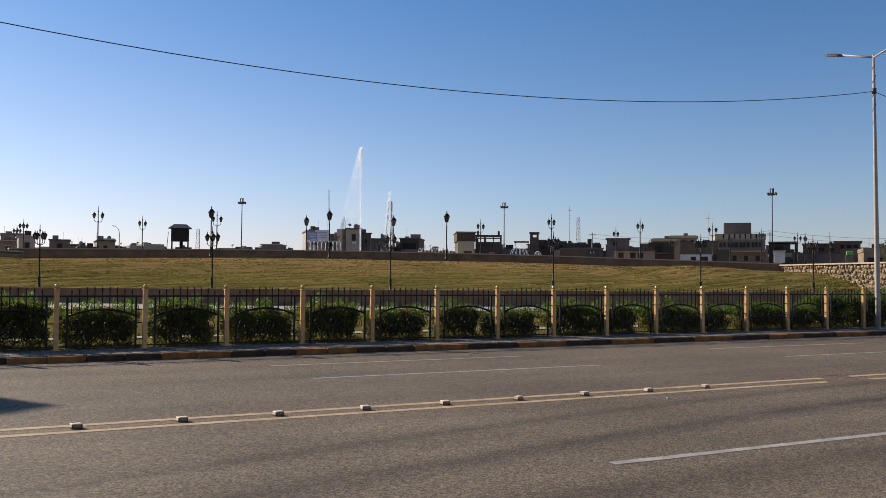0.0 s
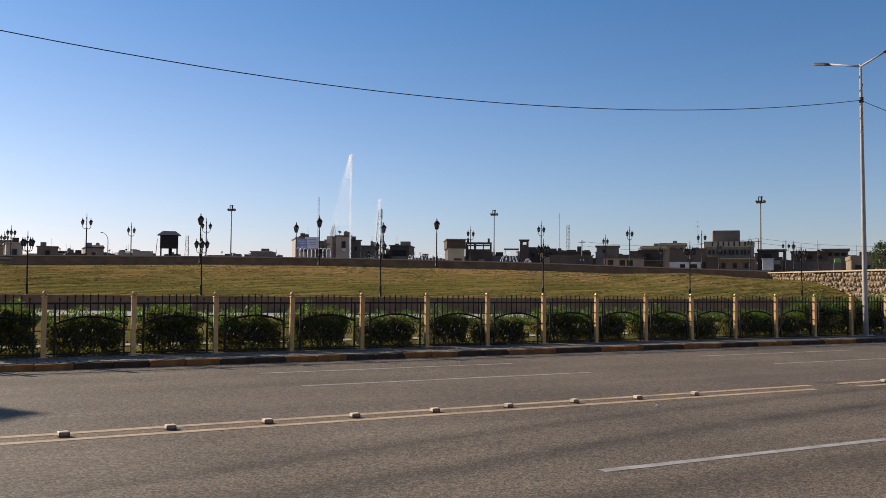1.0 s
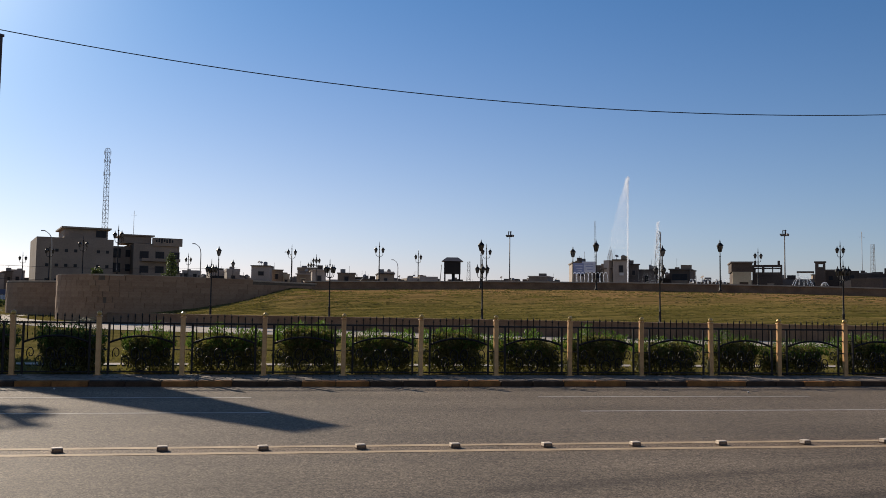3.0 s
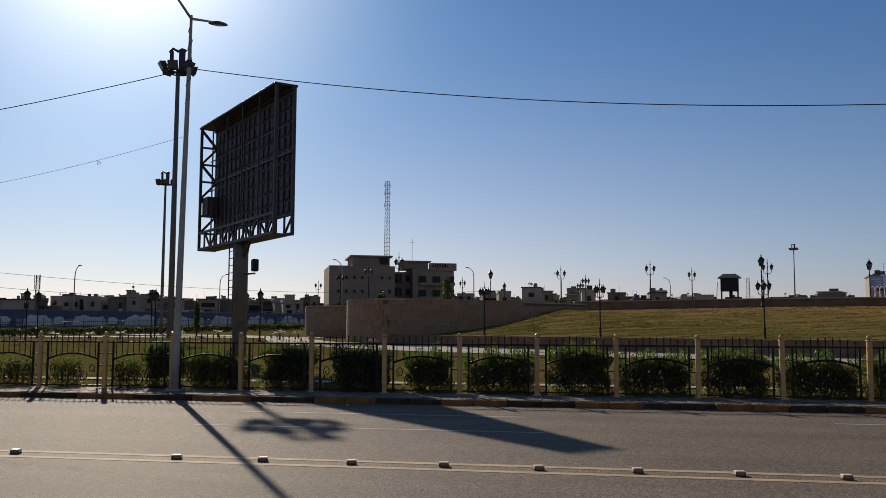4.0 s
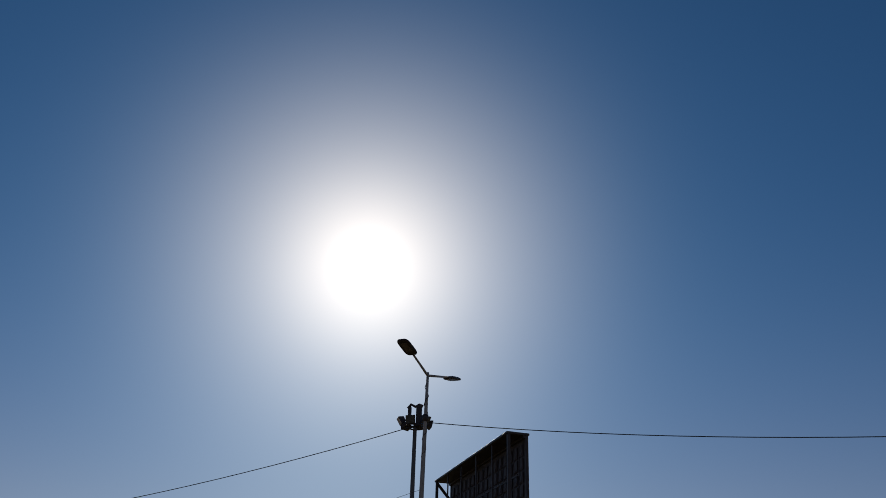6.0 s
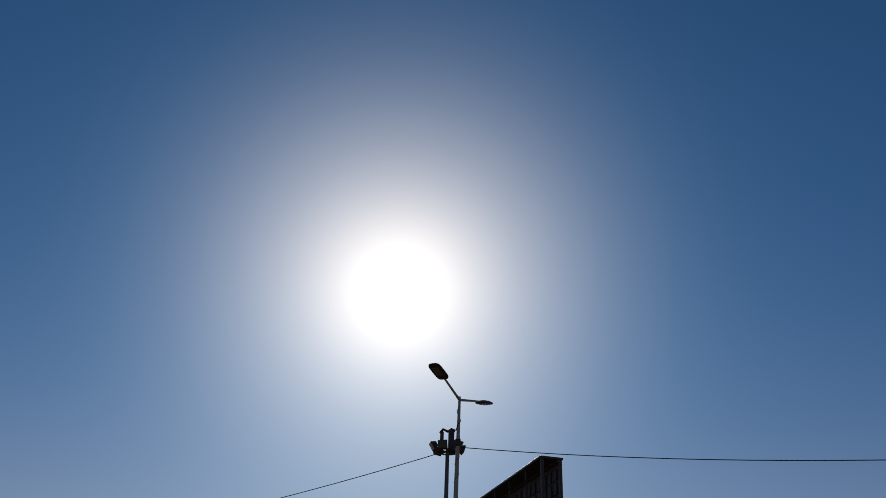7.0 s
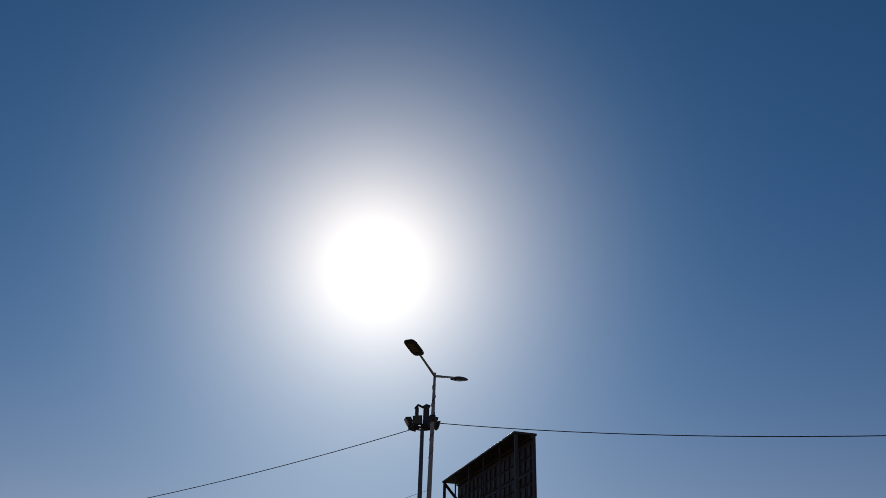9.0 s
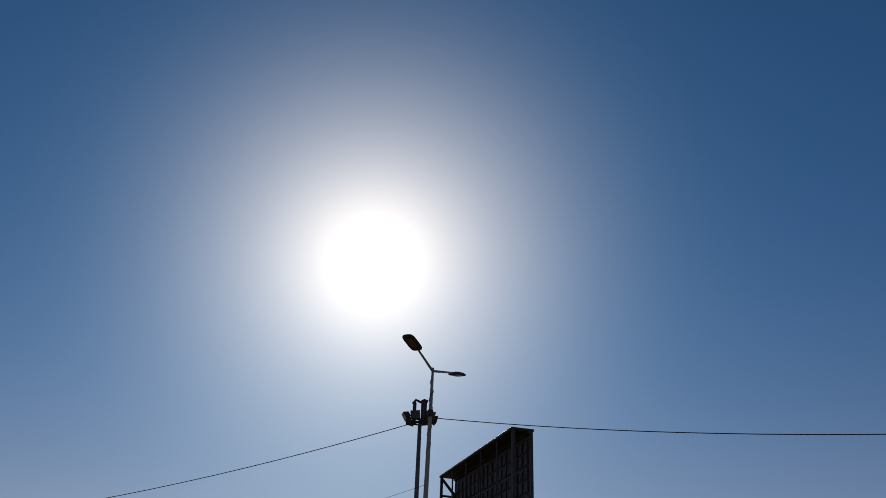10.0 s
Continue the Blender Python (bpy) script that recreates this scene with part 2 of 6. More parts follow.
SCREEN_BACK = surf("screen_module_casing", (0.05, 0.036, 0.038), (0.085, 0.064, 0.066), 4, 0.6, 0.05)
LAMP_GLASS = surf("lamp_glass", (0.05, 0.05, 0.05), (0.12, 0.12, 0.12), 9, 0.18, 0.0, spec=0.6)
LED_FACE = surf("led_face", (0.1, 0.07, 0.065), (0.16, 0.12, 0.11), 9, 0.3, 0.0)
CABLE = surf("black_cable", (0.01, 0.01, 0.01), (0.025, 0.025, 0.025), 9, 0.6, 0.0)
LEAF = leaf_mat("hedge_leaf", (0.026, 0.026, 0.01), (0.148, 0.132, 0.05), (0.26, 0.25, 0.06), 0.36)
SHOOT = leaf_mat("hedge_shoot", (0.024, 0.05, 0.008), (0.075, 0.115, 0.02), (0.16, 0.28, 0.035))
TREE_LEAF = leaf_mat("tree_leaf", (0.03, 0.042, 0.016), (0.085, 0.1, 0.04), (0.1, 0.14, 0.03))
BLADE = leaf_mat("grass_blade", (0.06, 0.068, 0.014), (0.2, 0.15, 0.055), (0.22, 0.19, 0.05))
TWIG = surf("twig_bark", (0.04, 0.03, 0.02), (0.1, 0.075, 0.05), 12, 0.9, 0.4)
WATER = leaf_mat("fountain_spray", (0.72, 0.8, 0.88), (0.85, 0.92, 0.98), (0.95, 0.97, 1.0), 0.6)
RENDER_GREY = surf("grey_cement_render", (0.09, 0.072, 0.059), (0.2, 0.163, 0.135), 0.35, 0.85, 0.2, fine=4, per_object=0.6)
RENDER_TAN = surf("tan_render", (0.165, 0.12, 0.08), (0.3, 0.225, 0.155), 0.35, 0.85, 0.2, fine=4, per_object=0.6)
RENDER_BROWN = surf("brown_block_wall", (0.048, 0.035, 0.027), (0.125, 0.092, 0.068), 0.35, 0.9, 0.3, fine=5, per_object=0.6)
# also on the far left houses, paler there in place of haze
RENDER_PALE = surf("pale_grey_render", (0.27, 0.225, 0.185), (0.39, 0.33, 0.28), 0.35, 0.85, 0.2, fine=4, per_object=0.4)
RENDER_CREAM = surf("cream_render", (0.33, 0.27, 0.17), (0.46, 0.38, 0.26), 0.35, 0.8, 0.2, fine=4)
RENDER_WHITE = surf("white_render", (0.38, 0.37, 0.36), (0.55, 0.54, 0.52), 0.35, 0.8, 0.2, fine=4)
# window glass, and the painted shade inside empty windows and openings
WINDOW_DARK = surf("dark_glass_and_hole_shade", (0.012, 0.012, 0.013), (0.03, 0.03, 0.032), 2, 0.5, 0.0, spec=0.2)
BLUE_PAINT = surf("blue_mural_paint", (0.06, 0.07, 0.125), (0.1, 0.115, 0.18), 0.6, 0.7, 0.1)
PALE_PAINT = surf("pale_mural_paint", (0.5, 0.5, 0.5), (0.62, 0.62, 0.64), 0.6, 0.7, 0.1)
GREY_PAINT = surf("grey_mural_paint", (0.16, 0.17, 0.21), (0.26, 0.27, 0.31), 0.6, 0.7, 0.1)
BANNER_BLUE = surf("blue_banner", (0.17, 0.2, 0.34), (0.27, 0.3, 0.45), 0.8, 0.6, 0.05)
BANNER_PALE = surf("pale_banner", (0.4, 0.42, 0.5), (0.6, 0.6, 0.65), 0.8, 0.6, 0.05)
TANK_METAL = surf("tank_metal", (0.12, 0.11, 0.1), (0.26, 0.24, 0.22), 2, 0.6, 0.1)
PALE_TANK = surf("weathered_pale_tank", (0.3, 0.235, 0.18), (0.52, 0.43, 0.35), 2, 0.6, 0.1)
BARE_CONCRETE = surf("bare_concrete", (0.185, 0.14, 0.104), (0.3, 0.235, 0.176), 0.3, 0.85, 0.2, fine=3, per_object=0.4)
GREEN_PLASTIC = surf("green_plastic", (0.1, 0.22, 0.055), (0.16, 0.3, 0.09), 4, 0.5, 0.0)


# ---- mesh helpers ----
def part(name, bm, material, parent=None, label=""):
    me = bpy.data.meshes.new(name)
    bm.to_mesh(me)
    bm.free()
    me.materials.append(material)
    ob = new(name, me)
    if parent is not None:
        ob.parent = parent
    if label:
        ob["label"] = label
    return ob


def same(name, mesh, parent, m):
    """One more object on an existing mesh."""
    ob = new(name, mesh)
    ob.parent = parent
    ob.matrix_basis = m
    return ob


def thing(name, m, label, category, group="", kind=""):
    ob = new(name)
    ob.empty_display_size = 0.2
    ob.matrix_basis = m
    return tagged(ob, label, category, group, kind)


def add_box(bm, c, s, bevel=0.0, m=None):
    r = bmesh.ops.create_cube(bm, size=1)
    bmesh.ops.scale(bm, vec=s, verts=r["verts"])
    if bevel:
        es = {e for v in r["verts"] for e in v.link_edges}
        q = bmesh.ops.bevel(bm, geom=list(es), offset=bevel, segments=1, affect="EDGES")
        vs = {v for f in q["faces"] for v in f.verts} | {v for v in r["verts"] if v.is_valid}
    else:
        vs = set(r["verts"])
    bmesh.ops.translate(bm, vec=c, verts=list(vs))
    if m is not None:
        bmesh.ops.transform(bm, matrix=m, verts=list(vs))
    return bm


def box(c, s, bevel=0.0, m=None):
    return add_box(bmesh.new(), c, s, bevel, m)


def add_tube(bm, pts, radii, n=8, cap=True):
    """A tube along points, its radius changing from point to point."""
    pts = [Vector(p) for p in pts]
    if isinstance(radii, (int, float)):
        radii = [radii] * len(pts)
    rings, side = [], None
    for i, p in enumerate(pts):
        d = (pts[min(i + 1, len(pts) - 1)] - pts[max(i - 1, 0)]).normalized()
        if side is None:
            side = d.orthogonal().normalized()
        else:
            side = (side - d * side.dot(d)).normalized()
        other = d.cross(side)
        rings.append([bm.verts.new(p + (side * math.cos(a) + other * math.sin(a)) * radii[i]) for a in (k * math.tau / n for k in range(n))])
    for a, b in zip(rings, rings[1:]):
        for k in range(n):
            bm.faces.new((a[k], a[(k + 1) % n], b[(k + 1) % n], b[k])).smooth = True
    if cap:
        bm.faces.new(rings[0][::-1])
        bm.faces.new(rings[-1])
    return bm


def tube(pts, radii, n=8):
    return add_tube(bmesh.new(), pts, radii, n)


def lathe(profile, n=12):
    """A turned shape from (radius, height) pairs."""
    bm = bmesh.new()
    add_tube(bm, [(0, 0, z) for r, z in profile], [max(r, 0.001) for r, z in profile], n)
    return bm


def ball(c, r, u=10, v=7):
    bm = bmesh.new()
    bmesh.ops.create_uvsphere(bm, u_segments=u, v_segments=v, radius=r)
    bmesh.ops.translate(bm, vec=c, verts=bm.verts)
    return bm


def raw(name, verts, faces, material, parent=None):
    me = bpy.data.meshes.new(name)
    me.from_pydata(verts, [], faces)
    me.materials.append(material)
    ob = new(name, me)
    if parent is not None:
        ob.parent = parent
    return ob


def polar(az, r, z=0.0):
    a = radians(az)
    return Vector((r * math.sin(a), r * math.cos(a), z))


def smooth_line(pts, n=6):
    """Points of a smooth curve through the given ones."""
    res = []
    pts = [Vector(p) for p in pts]
    for i in range(len(pts) - 1):
        a, b, c, d = pts[max(i - 1, 0)], pts[i], pts[i + 1], pts[min(i + 2, len(pts) - 1)]
        for k in range(n):
            t = k / n
            res.append(0.5 * ((2 * b) + (c - a) * t + (2 * a - 5 * b + 4 * c - d) * t * t + (3 * b - a - 3 * c + d) * t ** 3))
    return res + [pts[-1]]


# ---- the lie of the land ----
def lift(x, y):
    """Height of the open ground."""
    z = 0.15 + max(0.0, min(y, 260) - 50) * 0.0185
    return z


LOW_LINE = smooth_line([(-15, 66, 0), (-12, 63, 0), (-7.1, 60, 0), (1, 56.6, 0), (10, 52.3, 0), (20, 48.6, 0), (30, 45.6, 0), (39.5, 42.8, 0), (49, 40.6, 0), (60, 38.6, 0)])
HIGH_LINE = smooth_line([(-13.3, 68.0, 1.0), (-11.0, 69.6, 1.1), (-6.3, 73.4, 1.9), (-2.5, 76.4, 3.25), (0, 78, 3.3), (12, 78.5, 3.52), (27, 74, 3.55), (41, 66.5, 3.3), (50, 59.5, 2.95), (57, 52, 2.6)])
PLAZA_Z = 3.6

# ---- ground, road, pavement ----
def ground_sheet():
    ys = [-1500, -200, -40, -3.2, -3.0, 20.8, 21.0, 30, 40, 50, 65, 80, 100, 130, 170, 220, 260, 400, 900, 2500]
    xs = [-2500, -600, -200, -100, -60, -40, -20, 0, 20, 40, 60, 100, 200, 600, 2500]
    v = [(x, y, -0.03 if -3.1 < y < 20.9 else (lift(x, y) - 0.03)) for y in ys for x in xs]
    n = len(xs)
    f = [(j * n + i, j * n + i + 1, (j + 1) * n + i + 1, (j + 1) * n + i) for j in range(len(ys) - 1) for i in range(n - 1)]
    return tagged(raw("ground", v, f, LAWN), "dry green lawn and open ground of the park", "ground", kind="structure")


ground_sheet()
road = tagged(raw("road", [(-400, -2.9, 0), (400, -2.9, 0), (400, 20.75, 0), (-400, 20.75, 0)], [(0, 1, 2, 3)], ASPHALT),
              "worn grey-brown asphalt road with painted lines", "road", kind="structure")


def strip(name, x0, x1, y, w, material, z=0.004, bend=0.0):
    n = max(2, int((x1 - x0) / 0.6))
    v, f = [], []
    for i in range(n + 1):
        x = x0 + (x1 - x0) * i / n
        a = w / 2 * (1 + 0.12 * noise.noise((x * 2.1, y, 3)))
        c = y + bend * math.sin(x * 0.09) + 0.006 * noise.noise((x, y, 1))
        v += [(x, c - a, z), (x, c + a, z)]
    f = [(2 * i, 2 * i + 2, 2 * i + 3, 2 * i + 1) for i in range(n)]
    ob = raw(name, v, f, material, road)
    return ob


for x0, x1 in ((-60, 13.9), (15.1, 90)):
    strip("yellow_line", x0, x1, 11.56, 0.155, YELLOW_LINE)
    strip("yellow_line", x0, x1 + 0.4, 12.04, 0.155, YELLOW_LINE)
for k in range(-4, 6):
    strip("white_line", 4.85 + 12.45 * k, 11.2 + 12.45 * k, 18.3, 0.11, WHITE_LINE)
    strip("white_line", 5.0 + 12.45 * k, 11.7 + 12.45 * k, 15.78, 0.11, WHITE_LINE)
    strip("white_line", 5.62 + 12.45 * k, 11.9 + 12.45 * k, 7.38, 0.13, WHITE_LINE)
rnd = random.Random(12)
for k in range(7):
    x, y = rnd.uniform(14.2, 17.5), rnd.uniform(10.9, 12.4)
    pts = [Vector((x, y, 0.004))]
    for i in range(6):
        pts.append(pts[-1] + Vector((rnd.uniform(0.08, 0.26), rnd.uniform(-0.08, 0.08), 0)))
    v, f = [], []
    for i, p in enumerate(pts):
        a = 0.02 * math.sin(math.pi * (i + 0.3) / 6.6)
        v += [(p.x, p.y - a, 0.003), (p.x, p.y + a, 0.003)]
    raw("crack", v, [(2 * i, 2 * i + 2, 2 * i + 3, 2 * i + 1) for i in range(6)], JOINT, road)

# near pavement, behind the camera
tagged(part("pavement_near", box((0, -3.4, 0.07), (200, 1.6, 0.14), 0.02), PAVER), "grey concrete pavement along the near side", "pavement", kind="structure")

pavement = tagged(part("pavement", box((10, 21.75, 0.06), (220, 1.7, 0.13)), JOINT), "narrow paved walkway of pale slabs beside the fence", "pavement", kind="structure")
kerb = thing("kerb", pose(0, 0, 0), "kerb of concrete stones painted black and yellow in turn", "kerb", kind="structure")
KERB_X0 = -1.86
stones = {}
for k in range(-46, 62):
    key = (k // 2) % 2
    x = KERB_X0 + 0.8 * k
    if key not in stones:
        ob = part("kerb_stone", box((0.4, 0, 0.055), (0.79, 0.22, 0.15), 0.02), (KERB_DARK, KERB_YELLOW)[key], kerb)
        ob.matrix_basis = pose(x, 20.78, 0)
        stones[key] = ob.data
    else:
        same("kerb_stone", stones[key], kerb, pose(x, 20.78 + random.uniform(-0.006, 0.006), random.uniform(-0.008, 0.004), 0, 0, random.uniform(-0.3, 0.3)))


# ---- road studs ----
def road_stud(m):
    t = thing("road_stud", m, "worn cream plastic road stud on the centre line", "road stud", "studs along the centre line")
    t.scale = (0.84, 0.9, 1.0)
    bm = box((0, 0, 0.027), (0.17, 0.12, 0.054))
    for v in bm.verts:
        if v.co.z > 0.03:
            v.co.x *= 0.9
            v.co.y *= 0.88
    bmesh.ops.bevel(bm, geom=bm.edges[:], offset=0.007, segments=1, affect="EDGES")
    # sides painted dark, as their faces turned from the sun are in shade
    part("body", bm, STUD_SIDE_SHADE, t)
    part("top", box((0, 0, 0.057), (0.15, 0.106, 0.014), 0.004), STUD, t, "pale worn top plate")
    for d in (-1, 1):
        part("end_plate", box((d * 0.081, 0, 0.028), (0.008, 0.09, 0.04), 0, pose(0, 0, 0, 0, -d * 9)), STUD, t)
    for d in (-1, 1):
        part("reflector", box((0, d * 0.0575, 0.026), (0.1, 0.008, 0.026), 0, pose(0, 0, 0, d * 11)), STUD_EYE, t, "dark brown reflector strip")
    return t


stud = None
for k in range(-16, 30):
    if k in (-6, 9, 10, 11, -12, 17):
        continue
    m = pose(0.66 + 1.297 * k, 11.8 + random.uniform(-0.03, 0.03), 0.001, 0, 0, 14 + random.uniform(-8, 8))
    stud = road_stud(m) if stud is None else (copy_thing(stud, m), stud)[1]

# ---- fence ----
FENCE_Y, FENCE_X0, BAY, BASE = 22.29, 0.76, 2.0, 0.125


def fence_post(m):
    t = thing("fence_post", m, "cream painted square metal post topped with a gold ball", "fence post", "posts of the park fence")
    part("shaft", box((0, 0, 0.72), (0.115, 0.115, 1.44), 0.012), CREAM, t)
    part("base_plate", box((0, 0, 0.012), (0.2, 0.2, 0.024), 0.006), CREAM, t)
    part("cap", box((0, 0, 1.45), (0.14, 0.14, 0.035), 0.01), CREAM, t)
    part("ball", ball((0, 0, 1.525), 0.062), GOLD, t, "gold painted ball")
    return t


def scroll(flip, cx, cz, size):
    pts = []
    for i in range(15):
        a = i / 14 * math.pi * 2.3 - 0.8
        r = size * (1 - 0.045 * i)
        pts.append((cx + flip * r * math.cos(a) * 0.62, 0, cz + r * math.sin(a)))
    return tube(pts, 0.0125, 5)


def fence_panel(m):
    t = thing("iron_railing", m, "black wrought iron railing bay with spear bars, arch and scrolls", "railing", "railing bays of the park fence")
    part("top_rail", box((1.0, 0, 1.29), (1.87, 0.04, 0.045)), IRON, t)
    part("bottom_rail", box((1.0, 0, 0.09), (1.87, 0.035, 0.035)), IRON, t)
    for x in (0.235, 1.785):
        part("upright", box((x, 0, 0.66), (0.05, 0.045, 1.25), 0.006), IRON, t)
    for x in (0.15, 1.86):
        for z in (0.97, 0.64):
            part("spacer", box((x, 0, z), (0.15, 0.03, 0.025)), IRON, t)

    def arch(x):
        return 0.80 + 0.17 * max(0.0, 1 - ((x - 1.01) / 0.78) ** 2)

    part("arch", tube([(0.25 + 1.52 * i / 14, 0, arch(0.25 + 1.52 * i / 14)) for i in range(15)], 0.027, 6), IRON, t)
    for i in range(9):
        x = 0.33 + 0.17 * i
        top = 1.45 + 0.1 * math.sin(math.pi * (i + 0.5) / 9)
        bm = tube([(0, 0, arch(x)), (0, 0, top - 0.1), (0, 0, top - 0.085), (0, 0, top)], [0.0125, 0.0125, 0.024, 0.001], 5)
        b = part("bar", bm, IRON, t)
        b.matrix_basis = pose(x, 0, 0)
    for flip, cx, cz, s in ((1, 0.62, 0.33, 0.19), (-1, 1.38, 0.33, 0.19), (1, 0.86, 0.52, 0.2), (-1, 1.16, 0.52, 0.2), (-1, 0.42, 0.55, 0.16), (1, 1.6, 0.55, 0.16)):
        part("scroll", scroll(flip, cx, cz, s), IRON, t)
    part("ring", tube([(1.01 + 0.13 * math.cos(a), 0, 0.27 + 0.15 * math.sin(a)) for a in (k * math.tau / 14 for k in range(15))], 0.015, 5), IRON, t)
    return t


post = panel = None
for k in range(-15, 19):
    m = pose(FENCE_X0 + BAY * k, FENCE_Y, BASE, random.uniform(-0.5, 0.5), random.uniform(-0.5, 0.5), random.uniform(-2, 2))
    post = fence_post(m) if post is None else (copy_thing(post, m), post)[1]
    m = pose(FENCE_X0 + BAY * k, FENCE_Y, BASE)
    panel = fence_panel(m) if panel is None else (copy_thing(panel, m), panel)[1]

# ---- street lights and their cable ----


def street_light(m):
    t = thing("street_light", m, "tall grey galvanised street light with two arms", "street light", "street lights along the fence")
    part("pole", tube([(0, 0, 0), (0, 0, 1.2), (0, 0, 9.0), (0, 0, 10.45)], [0.105, 0.098, 0.057, 0.037], 12), GALVANISED, t)
    part("wrapped_wire", tube([(0.06 * math.cos(k * 0.9), 0.06 * math.sin(k * 0.9), 7.6 + 0.075 * k + 0.03 * math.sin(k * 1.7)) for k in range(34)], 0.011, 5), CABLE, t, "black wire wound round the pole")
    part("base_plate", box((0, 0, 0.02), (0.42, 0.42, 0.04), 0.01), GALVANISED, t)
    for x in (-0.15, 0.15):
        for y in (-0.15, 0.15):
            part("bolt", tube([(x, y, 0.03), (x, y, 0.09)], 0.02, 6), GALVANISED, t)
    part("collar", tube([(0, 0, 8.95), (0, 0, 9.15)], 0.085, 10), DARK_STEEL, t)
    # one arm reaches over the road, one over the park
    for d, length, rise in ((-1, 1.05, 0.32), (1, 1.38, 0.4)):
        arm = part("arm", tube([(0, 0, 10.35), (0, d * length * 0.5, 10.35 + rise * 0.5), (0, d * length, 10.35 + rise)], [0.04, 0.034, 0.03], 8), GALVANISED, t)
        tilt = Matrix.Translation((0, d * length, 10.35 + rise)) @ pose(0, 0, 0, d * math.degrees(math.atan2(rise, length)) * 0.8)
        bm = bmesh.new()
        rings = []
        for z, k in ((-0.05, 0.9), (-0.035, 1.0), (0.0, 1.0), (0.04, 0.72), (0.05, 0.5)):
            ring = []
            for i in range(24):
                c, q = math.cos(i * math.tau / 24), math.sin(i * math.tau / 24)
                ring.append(bm.verts.new((k * 0.19 * math.copysign(abs(c) ** 0.5, c), d * 0.38 + k * 0.4 * math.copysign(abs(q) ** 0.5, q), z)))
            rings.append(ring)
        for u_, v_ in zip(rings, rings[1:]):
            for i in range(24):
                bm.faces.new((u_[i], u_[(i + 1) % 24], v_[(i + 1) % 24], v_[i]))
        bm.faces.new(rings[0][::-1])
        bm.faces.new(rings[-1])
        bmesh.ops.transform(bm, matrix=tilt, verts=bm.verts)
        head = part("lamp_head", bm, DARK_STEEL, t, "flat dark grey lamp head")
        part("lens", box((0, d * 0.42, -0.052), (0.2, 0.42, 0.012), 0, tilt), LED_FACE, head)
    return t


POLE_XS = (-51.5, -11.0, 29.2, 69.5)
pole = street_light(pose(POLE_XS[1], 22.0, BASE, 0, 0.9, 0))
for x, lean in ((POLE_XS[0], 0.3), (POLE_XS[2], -0.75), (POLE_XS[3], 0.3)):
    copy_thing(pole, pose(x, 22.0, BASE, 0, lean, 0))


def cable(name, a, b, sag, r, material, label):
    pts = []
    for i in range(41):
        t = i / 40
        p = Vector(a).lerp(Vector(b), t)
        p.z -= sag * 4 * t * (1 - t)
        pts.append(p)
    ob = part(name, tube(pts, r, 5), material)
    return tagged(ob, label, "cable")


for a, za, b, zb, sag in ((POLE_XS[0], 7.84, POLE_XS[1] - 0.05, 9.0, 1.56), (POLE_XS[1] + 0.25, 9.03, POLE_XS[2] - 0.2, 9.15, 1.78), (POLE_XS[2] - 0.1, 9.15, POLE_XS[3], 9.1, 1.8)):
    cable("overhead_cable", (a, 22.0, za), (b, 22.0, zb), sag, 0.0125, CABLE, "black cable strung between the street lights")
cable("thin_wire", (POLE_XS[0], 22.1, 9.66), (POLE_XS[1] + 0.1, 22.1, 7.16), 3.2, 0.005, CABLE, "thin grey wire between two street lights")


# ---- floodlight masts ----
def flood_mast(m, name_label="tall dark floodlight mast with a ring of lamps"):
    t = thing("floodlight_mast", m, name_label, "floodlight mast", "floodlight masts in the park")
    part("pole", tube([(0, 0, 0), (0, 0, 6), (0, 0, 16.2)], [0.18, 0.16, 0.11], 12), COLUMN_GREY, t)
    part("base_plate", box((0, 0, 0.03), (0.7, 0.7, 0.06), 0.01), DARK_STEEL, t)
    part("ring", tube([(0.62 * math.cos(a), 0.62 * math.sin(a), 16.0) for a in (k * math.tau / 16 for k in range(17))], 0.045, 6), DARK_STEEL, t)
    for k in range(4):
        a = k * math.tau / 8
        part("ring_arm", tube([(-0.62 * math.cos(a), -0.62 * math.sin(a), 16.0), (0.62 * math.cos(a), 0.62 * math.sin(a), 16.0)], 0.035, 5), DARK_STEEL, t)
    for x, w, top in ((-0.36, 0.2, 17.2), (0.2, 0.34, 17.3)):
        bm = box((x, 0, (16.0 + top) / 2), (w, 0.26, top - 16.0), 0.02)
        part("upright_lamp", bm, DARK_STEEL, t, "narrow upright lamp housing")
    part("hood", tube([(-0.47, 0, 17.12), (-0.3, 0, 17.36), (-0.02, 0, 17.22), (0.2, 0, 17.36), (0.42, 0, 17.26)], 0.09, 6), DARK_STEEL, t)
    for k in range(6):
        a = k * math.tau / 6 + 0.3
        tilt = pose(0, 0, 0, 0, 0, math.degrees(a)) @ pose(0.82, 0, 16.22 + 0.1 * (k % 2), 0, 14 + 16 * (k % 2), 0)
        bm = box((0, 0, 0), (0.34, 0.6, 0.5))
        for v in bm.verts:
            if v.co.x < 0:
                v.co.y *= 0.6
                v.co.z *= 0.6
        bmesh.ops.bevel(bm, geom=bm.edges[:], offset=0.02, segments=1, affect="EDGES")
        bmesh.ops.transform(bm, matrix=tilt, verts=bm.verts)
        h = part("floodlight", bm, DARK_STEEL, t)
        part("glass", box((0.176, 0, 0), (0.01, 0.52, 0.42), 0, tilt), LAMP_GLASS, h)
    return t


def stand(az, r, turn):
    p = polar(az, r)
    return pose(p.x, p.y, lift(p.x, p.y) - 0.03, 0, 0, turn)


mast = flood_mast(stand(-26.95, 50, 22))
